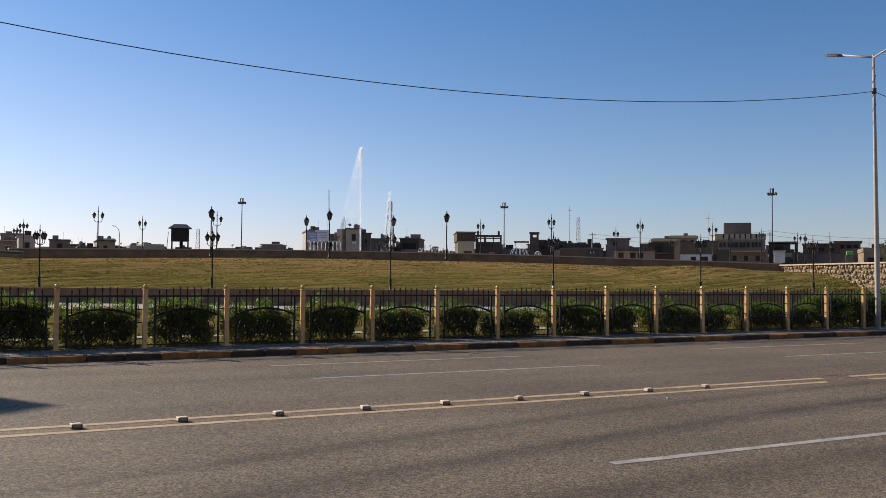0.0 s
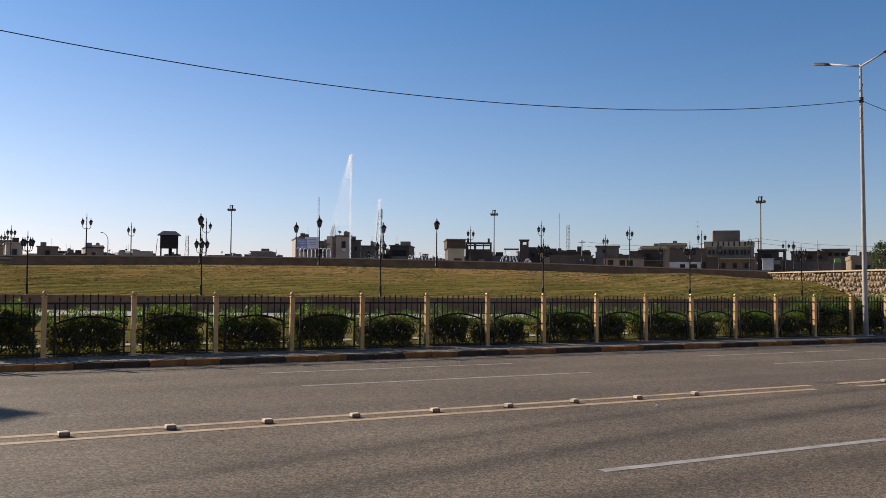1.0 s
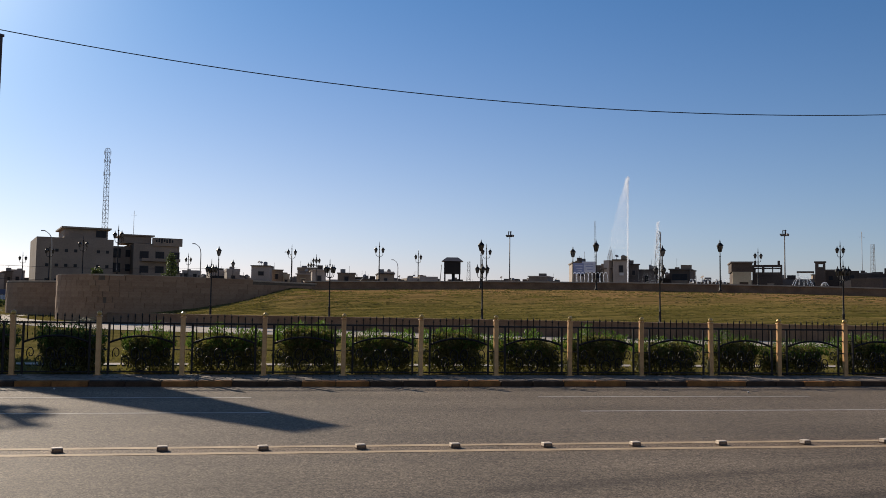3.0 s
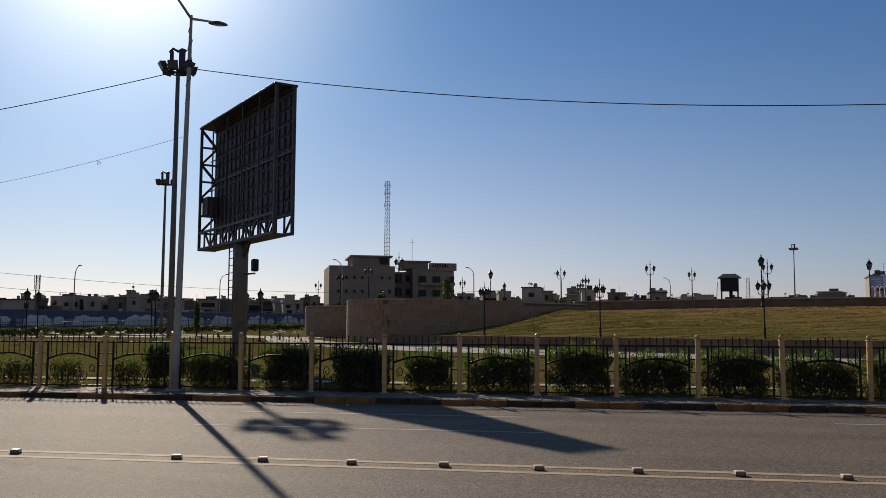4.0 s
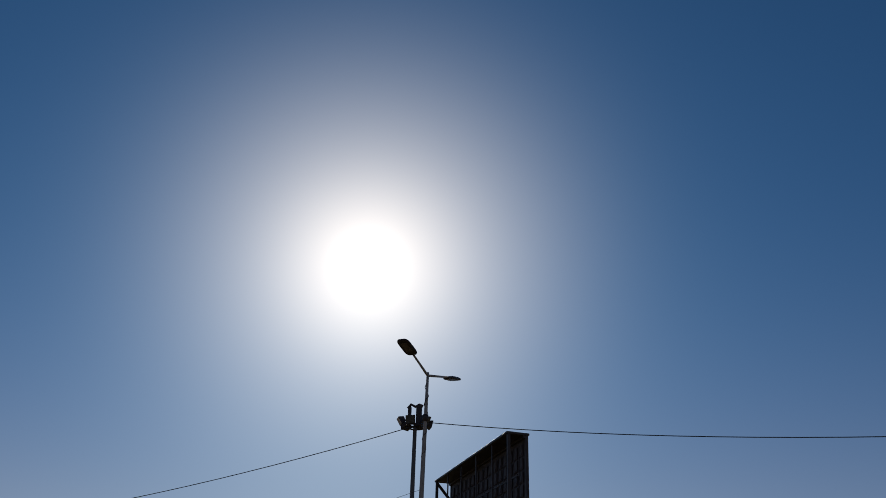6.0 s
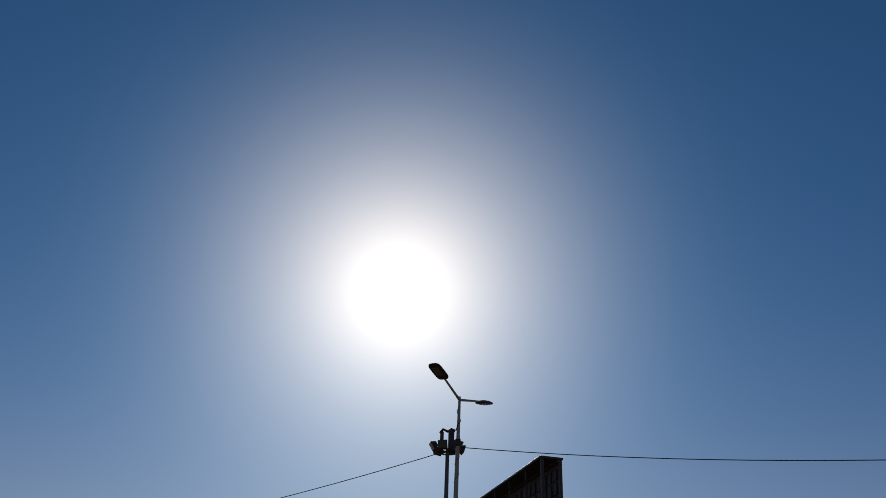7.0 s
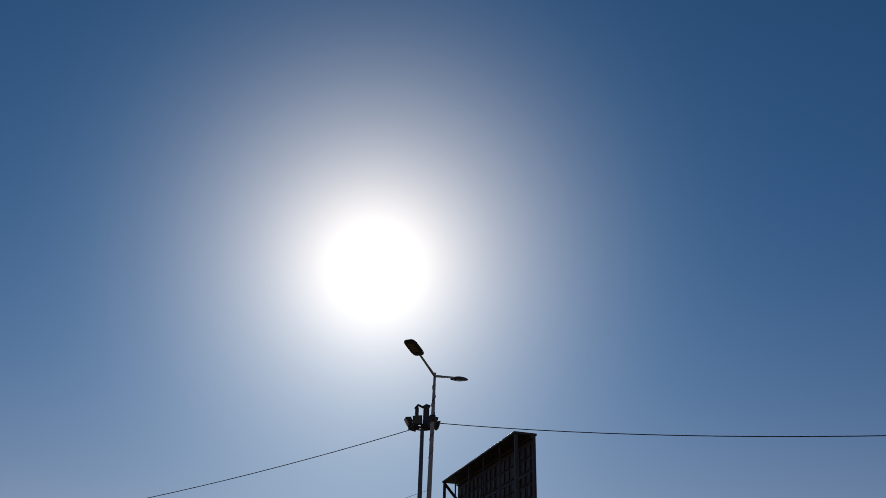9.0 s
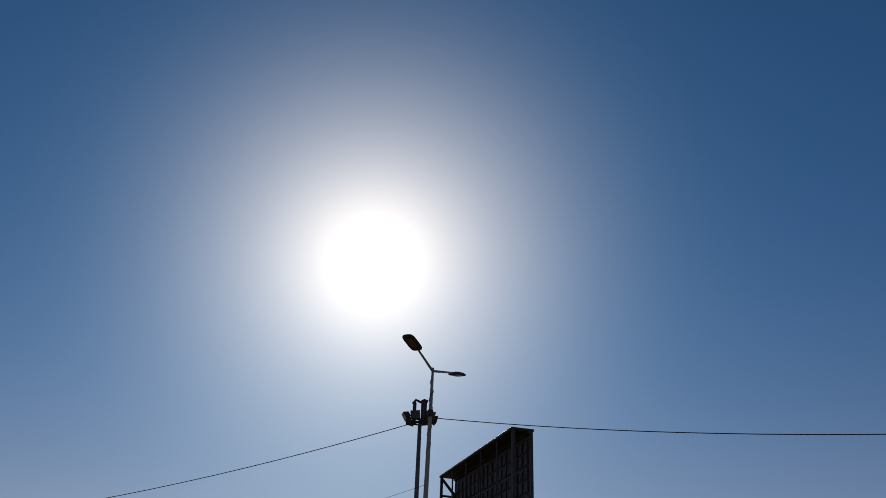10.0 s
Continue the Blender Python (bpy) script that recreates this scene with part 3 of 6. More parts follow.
copy_thing(mast, stand(-27.5, 96, 40))


def plaza_at(az, r, dz=0.0, turn=None):
    p = polar(az, r)
    return pose(p.x, p.y, PLAZA_Z + dz, 0, 0, random.uniform(-40, 40) if turn is None else turn)


for az, r in ((12.9, 217), (30.2, 218), (47.14, 191)):
    copy_thing(mast, plaza_at(az, r, -0.05, -az))


# ---- the screen on its column ----
def big_screen():
    W, H, D = 10.7, 6.7, 0.85
    z0 = 5.78
    m = Matrix.Translation((-13.18, 35.1, 0)) @ pose(0, 0, 0, 0, 0, 132.3)
    # x runs along the screen, y towards the camera's side is negative, so depth goes to -y
    t = thing("outdoor_screen", m, "large dark steel screen seen from behind on a round column", "outdoor screen")
    back = -D

    def beam(name, a, b, s=0.12, mat=DARK_STEEL, parent=None):
        a, b = Vector(a), Vector(b)
        d = b - a
        q = d.to_track_quat("Z", "Y").to_matrix().to_4x4()
        bm = box((0, 0, d.length / 2), (s, s, d.length))
        bmesh.ops.transform(bm, matrix=Matrix.Translation(a) @ q, verts=bm.verts)
        return part(name, bm, mat, parent or t)

    near, far = 0.0, back
    truss_z = z0 + 0.95
    part("top_cover", box((W / 2, back / 2, z0 + H - 0.05), (W + 0.06, D + 0.24, 0.1), 0.01), DARK_STEEL, t)
    part("bottom_plate", box((W / 2, back / 2, z0 + 0.03), (W, D, 0.06)), DARK_STEEL, t)
    front = part("screen_skin", box((W / 2, far, (truss_z + z0 + H) / 2), (W, 0.06, z0 + H - truss_z)), SCREEN_BACK, t)
    for x in (0.06, W - 0.06):
        for y in (near, far):
            beam("corner_column", (x, y, z0), (x, y, z0 + H), 0.13)
    for x in (2.1, 4.3, 6.5, 8.7):
        beam("column", (x, near, truss_z), (x, near, z0 + H - 0.1), 0.06)
    for z in (z0 + 0.08, truss_z, z0 + 0.42 * H + 0.9, z0 + H - 0.15):
        for y in ((near, far) if z < truss_z + 0.1 else (far + 0.1,)):
            beam("rail", (0, y, z), (W, y, z), 0.12)
    n = 11
    for y in (near, far):
        for i in range(n):
            x0, x1 = W * i / n, W * (i + 1) / n
            beam("truss_post", (x1, y, z0 + 0.08), (x1, y, truss_z), 0.08)
            a, b = ((x0, y, z0 + 0.08), (x1, y, truss_z)) if i % 2 else ((x0, y, truss_z), (x1, y, z0 + 0.08))
            if i % 3 != 1:
                beam("truss_brace", a, b, 0.08)
    for i in range(6):
        za, zb = truss_z + (H - 1.1) * i / 6, truss_z + (H - 1.1) * (i + 1) / 6
        for x in (W - 0.06,):
            beam("side_rung", (x, near, za), (x, far, za), 0.1)
            a, b = ((x, near, za), (x, far, zb)) if i % 2 == 0 else ((x, far, za), (x, near, zb))
            beam("side_brace", a, b, 0.12)
    # module casings on the back of the screen
    casing = None
    for i in range(16):
        for j in range(9):
            x, z = 0.5 + i * 0.645, truss_z + 0.35 + j * 0.59
            if casing is None:
                bm = box((0, 0.03, 0), (0.34, 0.05, 0.5), 0.012)
                add_box(bm, (0.24, 0.03, 0.0), (0.04, 0.05, 0.56))
                add_box(bm, (0, 0.065, -0.16), (0.2, 0.02, 0.07))
                casing = part("module_casing", bm, SCREEN_BACK, t)
                casing.matrix_basis = pose(x, far + 0.04, z)
            else:
                same("module_casing", casing.data, t, pose(x, far + 0.04, z))
    for z in (2.3, 3.9):
        beam("catwalk", (0.1, far + 0.35, truss_z + z), (W - 0.1, far + 0.35, truss_z + z), 0.045)
    part("control_box", box((W - 0.55, near - 0.4, z0 + 2.35), (0.9, 0.6, 1.0), 0.02), DARK_STEEL, t, "dark steel control box")
    cx = W / 2 - 0.1
    g = lift(-16.5, 39.3) - 0.05
    part("column_post", tube([(cx, back / 2, g), (cx, back / 2, z0 - 0.5), (cx, back / 2, z0 + 0.02)], [0.34, 0.34, 0.42], 20), COLUMN_GREY, t, "thick grey steel column")
    for d in (-1, 1):
        bm = bmesh.new()
        vs = [bm.verts.new(p) for p in ((cx + d * 0.3, back / 2 - 0.05, z0 - 0.75), (cx + d * 1.25, back / 2 - 0.05, z0), (cx + d * 0.2, back / 2 - 0.05, z0), (cx + d * 0.3, back / 2 + 0.05, z0 - 0.75), (cx + d * 1.25, back / 2 + 0.05, z0), (cx + d * 0.2, back / 2 + 0.05, z0))]
        bm.faces.new(vs[:3]), bm.faces.new(vs[:2:-1])
        for a, b in ((0, 1), (1, 2), (2, 0)):
            bm.faces.new((vs[b], vs[a], vs[a + 3], vs[b + 3]))
        part("bracket", bm, DARK_STEEL, t)
    # speaker on a short arm, ladder up the column
    beam("speaker_arm", (cx, back / 2, z0 - 1.5), (cx - 1.62, back / 2 - 0.1, z0 - 1.5), 0.07)
    part("speaker", box((cx - 1.6, back / 2 - 0.1, z0 - 1.12), (0.31, 0.3, 0.58), 0.05), IRON, t, "black weatherproof speaker")
    lx = cx + 1.12
    for s in (-0.32, 0.32):
        beam("ladder_rail", (lx + s, back / 2 + 0.1, 1.75), (lx + s, back / 2 + 0.1, z0 + 0.9), 0.05)
    for k in range(12):
        beam("ladder_rung", (lx - 0.32, back / 2 + 0.1, 1.9 + 0.36 * k), (lx + 0.32, back / 2 + 0.1, 1.9 + 0.36 * k), 0.035)
    return t


big_screen()

# ---- hill: low wall, slope, parapet, plaza ----
def swell(x, t):
    """The hillside bulges towards the rubble wall."""
    k = min(1.0, max(0.0, (x - 38) / 12))
    return 0.55 * k * k * (3 - 2 * k) * math.sin(math.pi * min(1.0, t * 1.15 + 0.04)) ** 0.7 if 0.0 < t < 0.83 else 0.0


def lofted(name, a, b, rows, material, wobble=0.0):
    v, f = [], []
    n = len(a)
    for j in range(rows + 1):
        t = j / rows
        for p, q in zip(a, b):
            w = p.lerp(q, t)
            w.z += swell(w.x, t) + wobble * math.sin(math.pi * t) * (0.5 + noise.noise((w.x * 0.11, w.y * 0.11, 0))) + 0.06 * wobble * noise.noise((w.x * 0.7, w.y * 0.7, 5))
            v.append(w)
    f = [(j * n + i, j * n + i + 1, (j + 1) * n + i + 1, (j + 1) * n + i) for j in range(rows) for i in range(n - 1)]
    return raw(name, v, f, material)


def wall_along(name, line, z0, z1, thick, material, parent=None):
    """A wall with thickness along a line; z0 and z1 are numbers or functions of the point."""
    fz0 = z0 if callable(z0) else (lambda p: z0)
    fz1 = z1 if callable(z1) else (lambda p: z1)
    v, f = [], []
    for i, p in enumerate(line):
        d = (line[min(i + 1, len(line) - 1)] - line[max(i - 1, 0)])
        nrm = Vector((-d.y, d.x, 0)).normalized() * thick
        a, b = fz0(p), fz1(p)
        for q, z in ((p, a), (p, b), (p + nrm, b), (p + nrm, a)):
            v.append((q.x, q.y, z))
    for i in range(len(line) - 1):
        o = 4 * i
        for k in range(4):
            f.append((o + k, o + (k + 1) % 4, o + 4 + (k + 1) % 4, o + 4 + k))
    f += [(0, 1, 2, 3)[::-1], tuple(4 * (len(line) - 1) + k for k in range(4))]
    return raw(name, v, f, material, parent)


low = tagged(wall_along("wall_low", LOW_LINE, 0.05, 1.06, 0.35, LOW_WALL), "low brown stone wall at the foot of the grass slope", "wall", kind="structure")
wall_along("coping", [p + Vector((0, -0.05, 0)) for p in LOW_LINE], 1.06, 1.13, 0.46, LOW_WALL, low)
foot = [Vector((p.x, p.y + 0.3, 1.02)) for p in LOW_LINE]
tagged(lofted("slope", foot, HIGH_LINE, 26, SLOPE, 0.35), "grassy hillside, patchy olive green and dry", "grass slope", kind="structure")

top_line = [p for p in HIGH_LINE if p.x > -1]
parapet = tagged(wall_along("wall_parapet", top_line, lambda p: p.z - 0.4, lambda p: p.z + 0.62, 0.4, LOW_WALL), "long brown parapet wall along the top of the slope", "wall", kind="structure")
wall_along("coping", [p + Vector((0, -0.14, 0)) for p in top_line], lambda p: p.z + 0.62, lambda p: p.z + 0.72, 0.66, CAP_STONE, parapet)
wall_along("plinth", [p + Vector((0, -0.3, 0)) for p in top_line], lambda p: p.z - 0.4, lambda p: p.z + 0.16, 0.296, LOW_WALL, parapet)

# tall clad walls of the ramp beside the slope
TALL = smooth_line([(0.4, 78.3, 0), (-6, 73.2, 0), (-12.6, 68.0, 0), (-14.7, 66.6, 0), (-16.2, 66.6, 0), (-18.2, 68.2, 0), (-19.8, 70.5, 0), (-20.5, 74, 0), (-20.5, 80, 0)])[::-1]
FAR_TALL = smooth_line([(-20.4, 78.6, 0), (-24, 80.2, 0), (-27.0, 82.6, 0), (-28.6, 86, 0), (-28.8, 92, 0)])[::-1]


def clad(name, line, z1, label):
    w = tagged(wall_along(name, line, lambda p: lift(p.x, p.y) - 0.2, lambda p: z1(p) - 0.02, 0.4, MORTAR), label, "wall", kind="structure")
    wall_along("coping", [p + Vector((0, -0.08, 0)) for p in line], lambda p: z1(p) - 0.02, lambda p: z1(p) + 0.1, 0.56, CAP_STONE, w)
    # stone slabs in courses
    length = [0.0]
    for a, b in zip(line, line[1:]):
        length.append(length[-1] + (b - a).length)

    def at(s):
        s = min(max(s, 0), length[-1] - 1e-4)
        i = max(k for k in range(len(length) - 1) if length[k] <= s)
        return line[i].lerp(line[i + 1], (s - length[i]) / (length[i + 1] - length[i]))

    shapes = []
    for k in range(3):
        bm = box((0, 0, 0), (0.985, 0.06, 0.985))
        for v in bm.verts:
            v.co.x += random.uniform(-0.012, 0.012)
            v.co.z += random.uniform(-0.012, 0.012)
        me = bpy.data.meshes.new("slab")
        bm.to_mesh(me)
        bm.free()
        me.materials.append(CLADDING)
        shapes.append(me)
    row, z = 0, 0.15
    while z < 3.75:
        s, h = random.uniform(-0.6, 0), 0.42
        while s < length[-1]:
            w_ = random.uniform(0.6, 1.15)
            a, b = at(s), at(s + w_)
            mid = (a + b) / 2
            d = b - a
            g = lift(mid.x, mid.y) - 0.15
            if z + h > g and z + h < z1(mid) + 0.15 and d.length > 0.2:
                m = Matrix.Translation((mid.x, mid.y, z + h / 2)) @ pose(0, 0, 0, 0, 0, math.degrees(math.atan2(d.y, d.x))) @ Matrix.Translation((0, -0.045 - random.uniform(0, 0.015), 0)) @ Matrix.Diagonal((d.length, 1, h, 1))
                same("slab", random.choice(shapes), w, m)
            s += w_
        z += h
        row += 1
    return w


clad("wall_ramp", TALL, lambda p: 3.86 - max(0.0, p.y - 70) * 0.02, "tall curved wall clad in tan stone slabs")
clad("wall_ramp_far", FAR_TALL, lambda p: 3.6, "curved retaining wall clad in tan stone slabs")

# plaza behind the parapet
edge = [p + Vector((0, 0.2, 0)) for p in HIGH_LINE if p.x > -1]
border = [Vector((57, 52, 0)), Vector((190, 52, 0)), Vector((190, 228, 0)), Vector((-20, 228, 0)), Vector((-20.2, 80, 0)), Vector((-19.4, 70.8, 0)), Vector((-16.4, 67.1, 0)), Vector((-14.6, 67.1, 0))]
ring = [(p.x, p.y, min(PLAZA_Z, p.z + 0.1)) for p in edge] + [(p.x, p.y, PLAZA_Z if p.y > 60 and p.x > -10 else 3.5) for p in border[1:]]
tagged(raw("plaza", ring, [tuple(range(len(ring)))], PATH_STONE), "pale paved plaza on top of the hill", "plaza", kind="structure")

# paved path at the foot of the low wall and across the lawn
def ribbon(name, a, b, z, label):
    v, f = [], []
    for p, q in zip(a, b):
        v += [(p.x, p.y, lift(p.x, p.y) + z), (q.x, q.y, lift(q.x, q.y) + z)]
    f = [(2 * i, 2 * i + 2, 2 * i + 3, 2 * i + 1) for i in range(len(a) - 1)]
    return tagged(raw(name, v, f, PATH_STONE), label, "path", kind="structure")


line = [Vector((-46, 84, 0)), Vector((-34, 82, 0)), Vector((-26, 76.5, 0)), Vector((-19.5, 66.5, 0))] + [p for p in LOW_LINE]
line = smooth_line(line, 2)
near_edge = []
for i, p in enumerate(line):
    d = (line[min(i + 1, len(line) - 1)] - line[max(i - 1, 0)]).normalized()
    w = 7.0 if p.x > -14 else 7.0 - min(4.6, (-14 - p.x) * 0.3)
    near_edge.append(p + Vector((d.y, -d.x, 0)) * w)
ribbon("path", near_edge, line, 0.004, "pale paved path at the foot of the wall")
xs = [-90 + 6 * i for i in range(12)]
ribbon("path_lawn", [Vector((x, 76 + 0.03 * x, 0)) for x in xs], [Vector((x, 79 + 0.03 * x, 0)) for x in xs], 0.008, "pale path across the lawn")
ribbon("path_near", [Vector((x, 25.6, 0)) for x in range(-40, 60, 4)], [Vector((x, 26.4, 0)) for x in range(-40, 60, 4)], 0.004, "narrow pale path behind the hedge")

# rubble wall beside the slope
RUB = [Vector((p[0], p[1], 0)) for p in ((57.3, 52.5), (55.2, 47), (53.2, 41.5), (51, 36), (49, 31))][::-1]
rub = tagged(wall_along("wall_rubble", RUB[::-1], 0.1, 3.1, 0.5, MORTAR), "wall of rough golden rubble stone with a flat coping", "wall", kind="structure")
wall_along("coping", [p + Vector((-0.25, 0.1, 0)) for p in RUB[::-1]], 3.1, 3.2, 0.8, CAP_STONE, rub)
stone_meshes = []
for k in range(5):
    bm = bmesh.new()
    bmesh.ops.create_icosphere(bm, subdivisions=1, radius=0.5)
    for v in bm.verts:
        v.co *= 1 + 0.25 * noise.noise(v.co * 2 + Vector((k * 7, 0, 0)))
        v.co.x = max(-0.44, min(0.44, v.co.x * 1.25))
        v.co.z = max(-0.42, min(0.42, v.co.z * 1.25))
    me = bpy.data.meshes.new("stone")
    bm.to_mesh(me)
    bm.free()
    me.materials.append(RUBBLE)
    for face in me.polygons:
        face.use_smooth = True
    stone_meshes.append(me)
for a, b in zip(RUB, RUB[1:]):
    d = b - a
    if a.y < 35:
        continue
    turn = math.degrees(math.atan2(d.y, d.x))
    n = int(d.length / 0.38)
    for i in range(n):
        for j in range(7):
            p = a.lerp(b, (i + 0.5 * (j % 2) + random.uniform(-0.2, 0.2)) / n)
            m = Matrix.Translation((p.x - 0.03, p.y, 0.68 + 0.375 * j + random.uniform(-0.09, 0.09))) @ pose(0, 0, 0, 0, random.uniform(-14, 14), turn) @ Matrix.Diagonal((random.uniform(0.24, 0.4), random.uniform(0.24, 0.38), random.uniform(0.27, 0.42), 1))
            same("stone", random.choice(stone_meshes), rub, m)


# ---- park lamps ----
def lantern(t, x, y, z, s):
    body = part("lantern", lathe([(0.02 * s, z - 0.02), (0.07 * s, z), (0.15 * s, z + 0.3 * s), (0.17 * s, z + 0.32 * s)], 6), LAMP_GLASS, t, "grey glass lantern")
    bmesh_shift(body, x, y)
    roof = part("roof", lathe([(0.2 * s, z + 0.32 * s), (0.17 * s, z + 0.36 * s), (0.08 * s, z + 0.47 * s), (0.03 * s, z + 0.5 * s), (0.035 * s, z + 0.55 * s), (0.005, z + 0.66 * s)], 6), IRON, body)
    bmesh_shift(roof, x, y)
    for k in range(6):
        a = k * math.tau / 6
        c, q = math.cos(a), math.sin(a)
        part("rib", tube([(x + 0.075 * s * c, y + 0.075 * s * q, z), (x + 0.16 * s * c, y + 0.16 * s * q, z + 0.32 * s)], 0.014 * s, 4), IRON, body)


def bmesh_shift(ob, x, y):
    for v in ob.data.vertices:
        v.co.x += x
        v.co.y += y


def park_lamp(m, arms, label):
    t = thing("park_lamp", m, label, "park lamp", "lamps of the park")
    part("pole", lathe([(0.13, 0), (0.13, 0.06), (0.075, 0.12), (0.07, 0.7), (0.085, 0.74), (0.05, 0.8), (0.042, 2.6), (0.06, 2.64), (0.038, 2.7), (0.033, 3.05)], 10), IRON, t)
    if arms == 0:
        lantern(t, 0, 0, 3.0, 1.45)
    else:
        part("finial", lathe([(0.035, 3.0), (0.03, 3.5), (0.06, 3.56), (0.025, 3.63), (0.02, 3.85), (0.002, 4.0)], 8), IRON, t)
        for k in range(arms):
            a = k * math.tau / arms
            c, q = math.cos(a), math.sin(a)
            pts = [(c * r, q * r, z) for r, z in ((0.03, 2.75), (0.14, 2.7), (0.27, 2.78), (0.31, 2.92), (0.31, 3.04))]
            part("arm", tube(pts, 0.022, 5), IRON, t)
            lantern(t, c * 0.31, q * 0.31, 3.02, 0.86)
    return t


def on_low_line(az):
    best = min(LOW_LINE, key=lambda p: abs(math.degrees(math.atan2(p.x, p.y)) - az))
    r = math.hypot(best.x, best.y) + 0.75
    return polar(az, r)


four = two = one = None
for az in (-6.63, 0.97, 11.1, 22.66, 33.46, 42.85, 49.5):
    p = on_low_line(az)
    m = pose(p.x, p.y, 1.0, random.uniform(-0.6, 0.6), random.uniform(-0.6, 0.6), 10 + random.uniform(-25, 25))
    if four is None:
        four = park_lamp(m, 4, "black cast iron park lamp with four lanterns")
    else:
        copy_thing(four, m)
# single and paired lanterns on the plaza: bearing, height of the tip above the horizon, arms
for az, el, arms in ((0.05, 3.36, 4), (4.2, 4.28, 2), (6.8, 3.78, 2), (10.99, 4.55, 0), (11.35, 4.25, 2), (17.07, 4.11, 0), (18.58, 4.58, 0), (22.82, 4.2, 0), (26.37, 4.53, 0),
                     (28.64, 3.98, 2), (33.33, 4.33, 2), (37.53, 3.42, 2), (39.08, 4.0, 2), (41.04, 2.74, 2), (43.59, 3.67, 2), (46.5, 3.27, 2), (44.65, 2.94, 2), (49.04, 2.96, 2), (50.47, 2.6, 2), (48.6, 3.0, 2),
                     (-17.66, 2.95, 2), (-16.21, 3.52, 2), (-14.34, 4.08, 2), (-12.34, 4.86, 2), (-8.09, 3.2, 2), (-6.21, 3.75, 0), (-5.3, 2.87, 0), (-1.56, 3.96, 2), (-0.3, 3.0, 4)):
    r = (PLAZA_Z + 4.45 - EYE) / math.tan(radians(el))
    m = plaza_at(az, r, -0.1)
    if arms == 4:
        ob = copy_thing(four, m)
    elif arms == 2:
        ob = copy_thing(two, m) if two else park_lamp(m, 2, "black cast iron park lamp with two lanterns")
        two = two or ob
    else:
        ob = copy_thing(one, m) if one else park_lamp(m, 0, "black cast iron park lamp with one large lantern")
        one = one or ob
    ob.scale = (1.12, 1.12, 1.12)
for az, el in ((-35.21, 2.11), (-34.59, 1.92), (-27.87, 2.14), (-28.1, 2.05), (-22.28, 2.04), (-21.38, 2.27), (-40.83, 1.95), (-44.0, 2.1)):
    r = (4.85 - EYE) / math.tan(radians(el))
    p = polar(az, r)
    copy_thing(one, pose(p.x, p.y, lift(p.x, p.y), 0, 0, 0))


# ---- hedge ----
def leaf_cloud(name, centre_fn, count, size, material, parent, up=0.0, wide=0.42):
    v, f = [], []
    for _ in range(count):
        p, s = centre_fn(), size * random.uniform(0.6, 1.3)
        d = Vector((random.gauss(0, 1), random.gauss(0, 1), random.gauss(0, 1) + up)).normalized()
        w = d.orthogonal().normalized() * s * wide
        w.rotate(Matrix.Rotation(random.uniform(0, math.tau), 3, d))
        o = len(v)
        v += [p - d * s * 0.5, p + w, p + d * s * 0.6, p - w]
        f.append((o, o + 1, o + 2, o + 3))
    return raw(name, v, f, material, parent)


def hedge_bush(m, w, h, label="dense green clipped bush behind the fence", leaves=9500):
    t = thing("hedge_bush", m, label, "bush", "bushes behind the fence")
    seed = random.uniform(0, 100)

    def body():
        while True:
            p = Vector((random.uniform(-1, 1), random.uniform(-1, 1), random.uniform(0, 1)))
            if p.z < 0.2 and random.random() < 0.55:
                continue
            q = abs(p.x) ** 2.8 + abs(p.y) ** 2.6 + max(0, p.z - 0.1) ** 3
            lump = 0.78 + 0.85 * noise.noise((p.x * 2.6 + seed, p.y * 2.2, p.z * 3.0))
            if 0.06 < q < lump:
                return Vector((p.x * w / 2, p.y * 0.55, 0.02 + p.z * h))

    def tips():
        x = random.uniform(-1, 1)
        while noise.noise((x * 2.4 + seed, 7, 1)) < random.uniform(-0.45, 0.35):
            x = random.uniform(-1, 1)
        z = h * (0.82 + 0.25 * noise.noise((x * 3 + seed, 1, 4))) + (random.random() ** 1.9 * 0.58 - 0.2) * (1 - 0.5 * x * x)
        return Vector((x * w / 2 * 0.95, random.uniform(-0.45, 0.5), z))

    tagged(leaf_cloud("foliage", body, leaves, 0.075, LEAF, t, 0.7, 0.26), kind="stuff")
    tagged(leaf_cloud("new_growth", tips, int(leaves * 0.2), 0.09, SHOOT, t, 2.2, 0.17), kind="stuff")
    for k in range(6):
        x, y = random.uniform(-0.35, 0.35) * w, random.uniform(-0.3, 0.3)
        part("stem", tube([(x * 0.7, y * 0.7, -0.02), (x, y, h * 0.4), (x * 1.15, y * 1.1, h * 0.85)], [0.018, 0.012, 0.005], 4), TWIG, t)
    return t


bushes = [hedge_bush(pose(0.76 + 1.0 + 2 * k, 23.2, 0.13), w, h) for k, w, h in ((0, 2.0, 0.98), (1, 1.85, 1.06), (2, 2.1, 0.94), (3, 1.9, 1.02))]
for k in range(-6, 18):
    if k in (0, 1, 2, 3):
        continue
    b = bushes[k * 7 % 4]
    ob = copy_thing(b, pose(1.76 + 2 * k + random.uniform(-0.15, 0.15), 23.2 + random.uniform(-0.1, 0.1), 0.13, 0, 0, random.choice((0, 180)) + random.uniform(-6, 6)))
    sc = random.uniform(0.9, 1.08)
    ob.scale = ((0.8 if k in (-3, 5) else 1.04) * (random.uniform(0.92, 1.06) if k > 3 else random.uniform(0.8, 1.0)), 1, sc * (1.25 if k > 12 else (0.88 if k > 3 else 1)))
ob = copy_thing(bushes[1], pose(-12.0, 23.3, 0.13, 0, 0, 180))
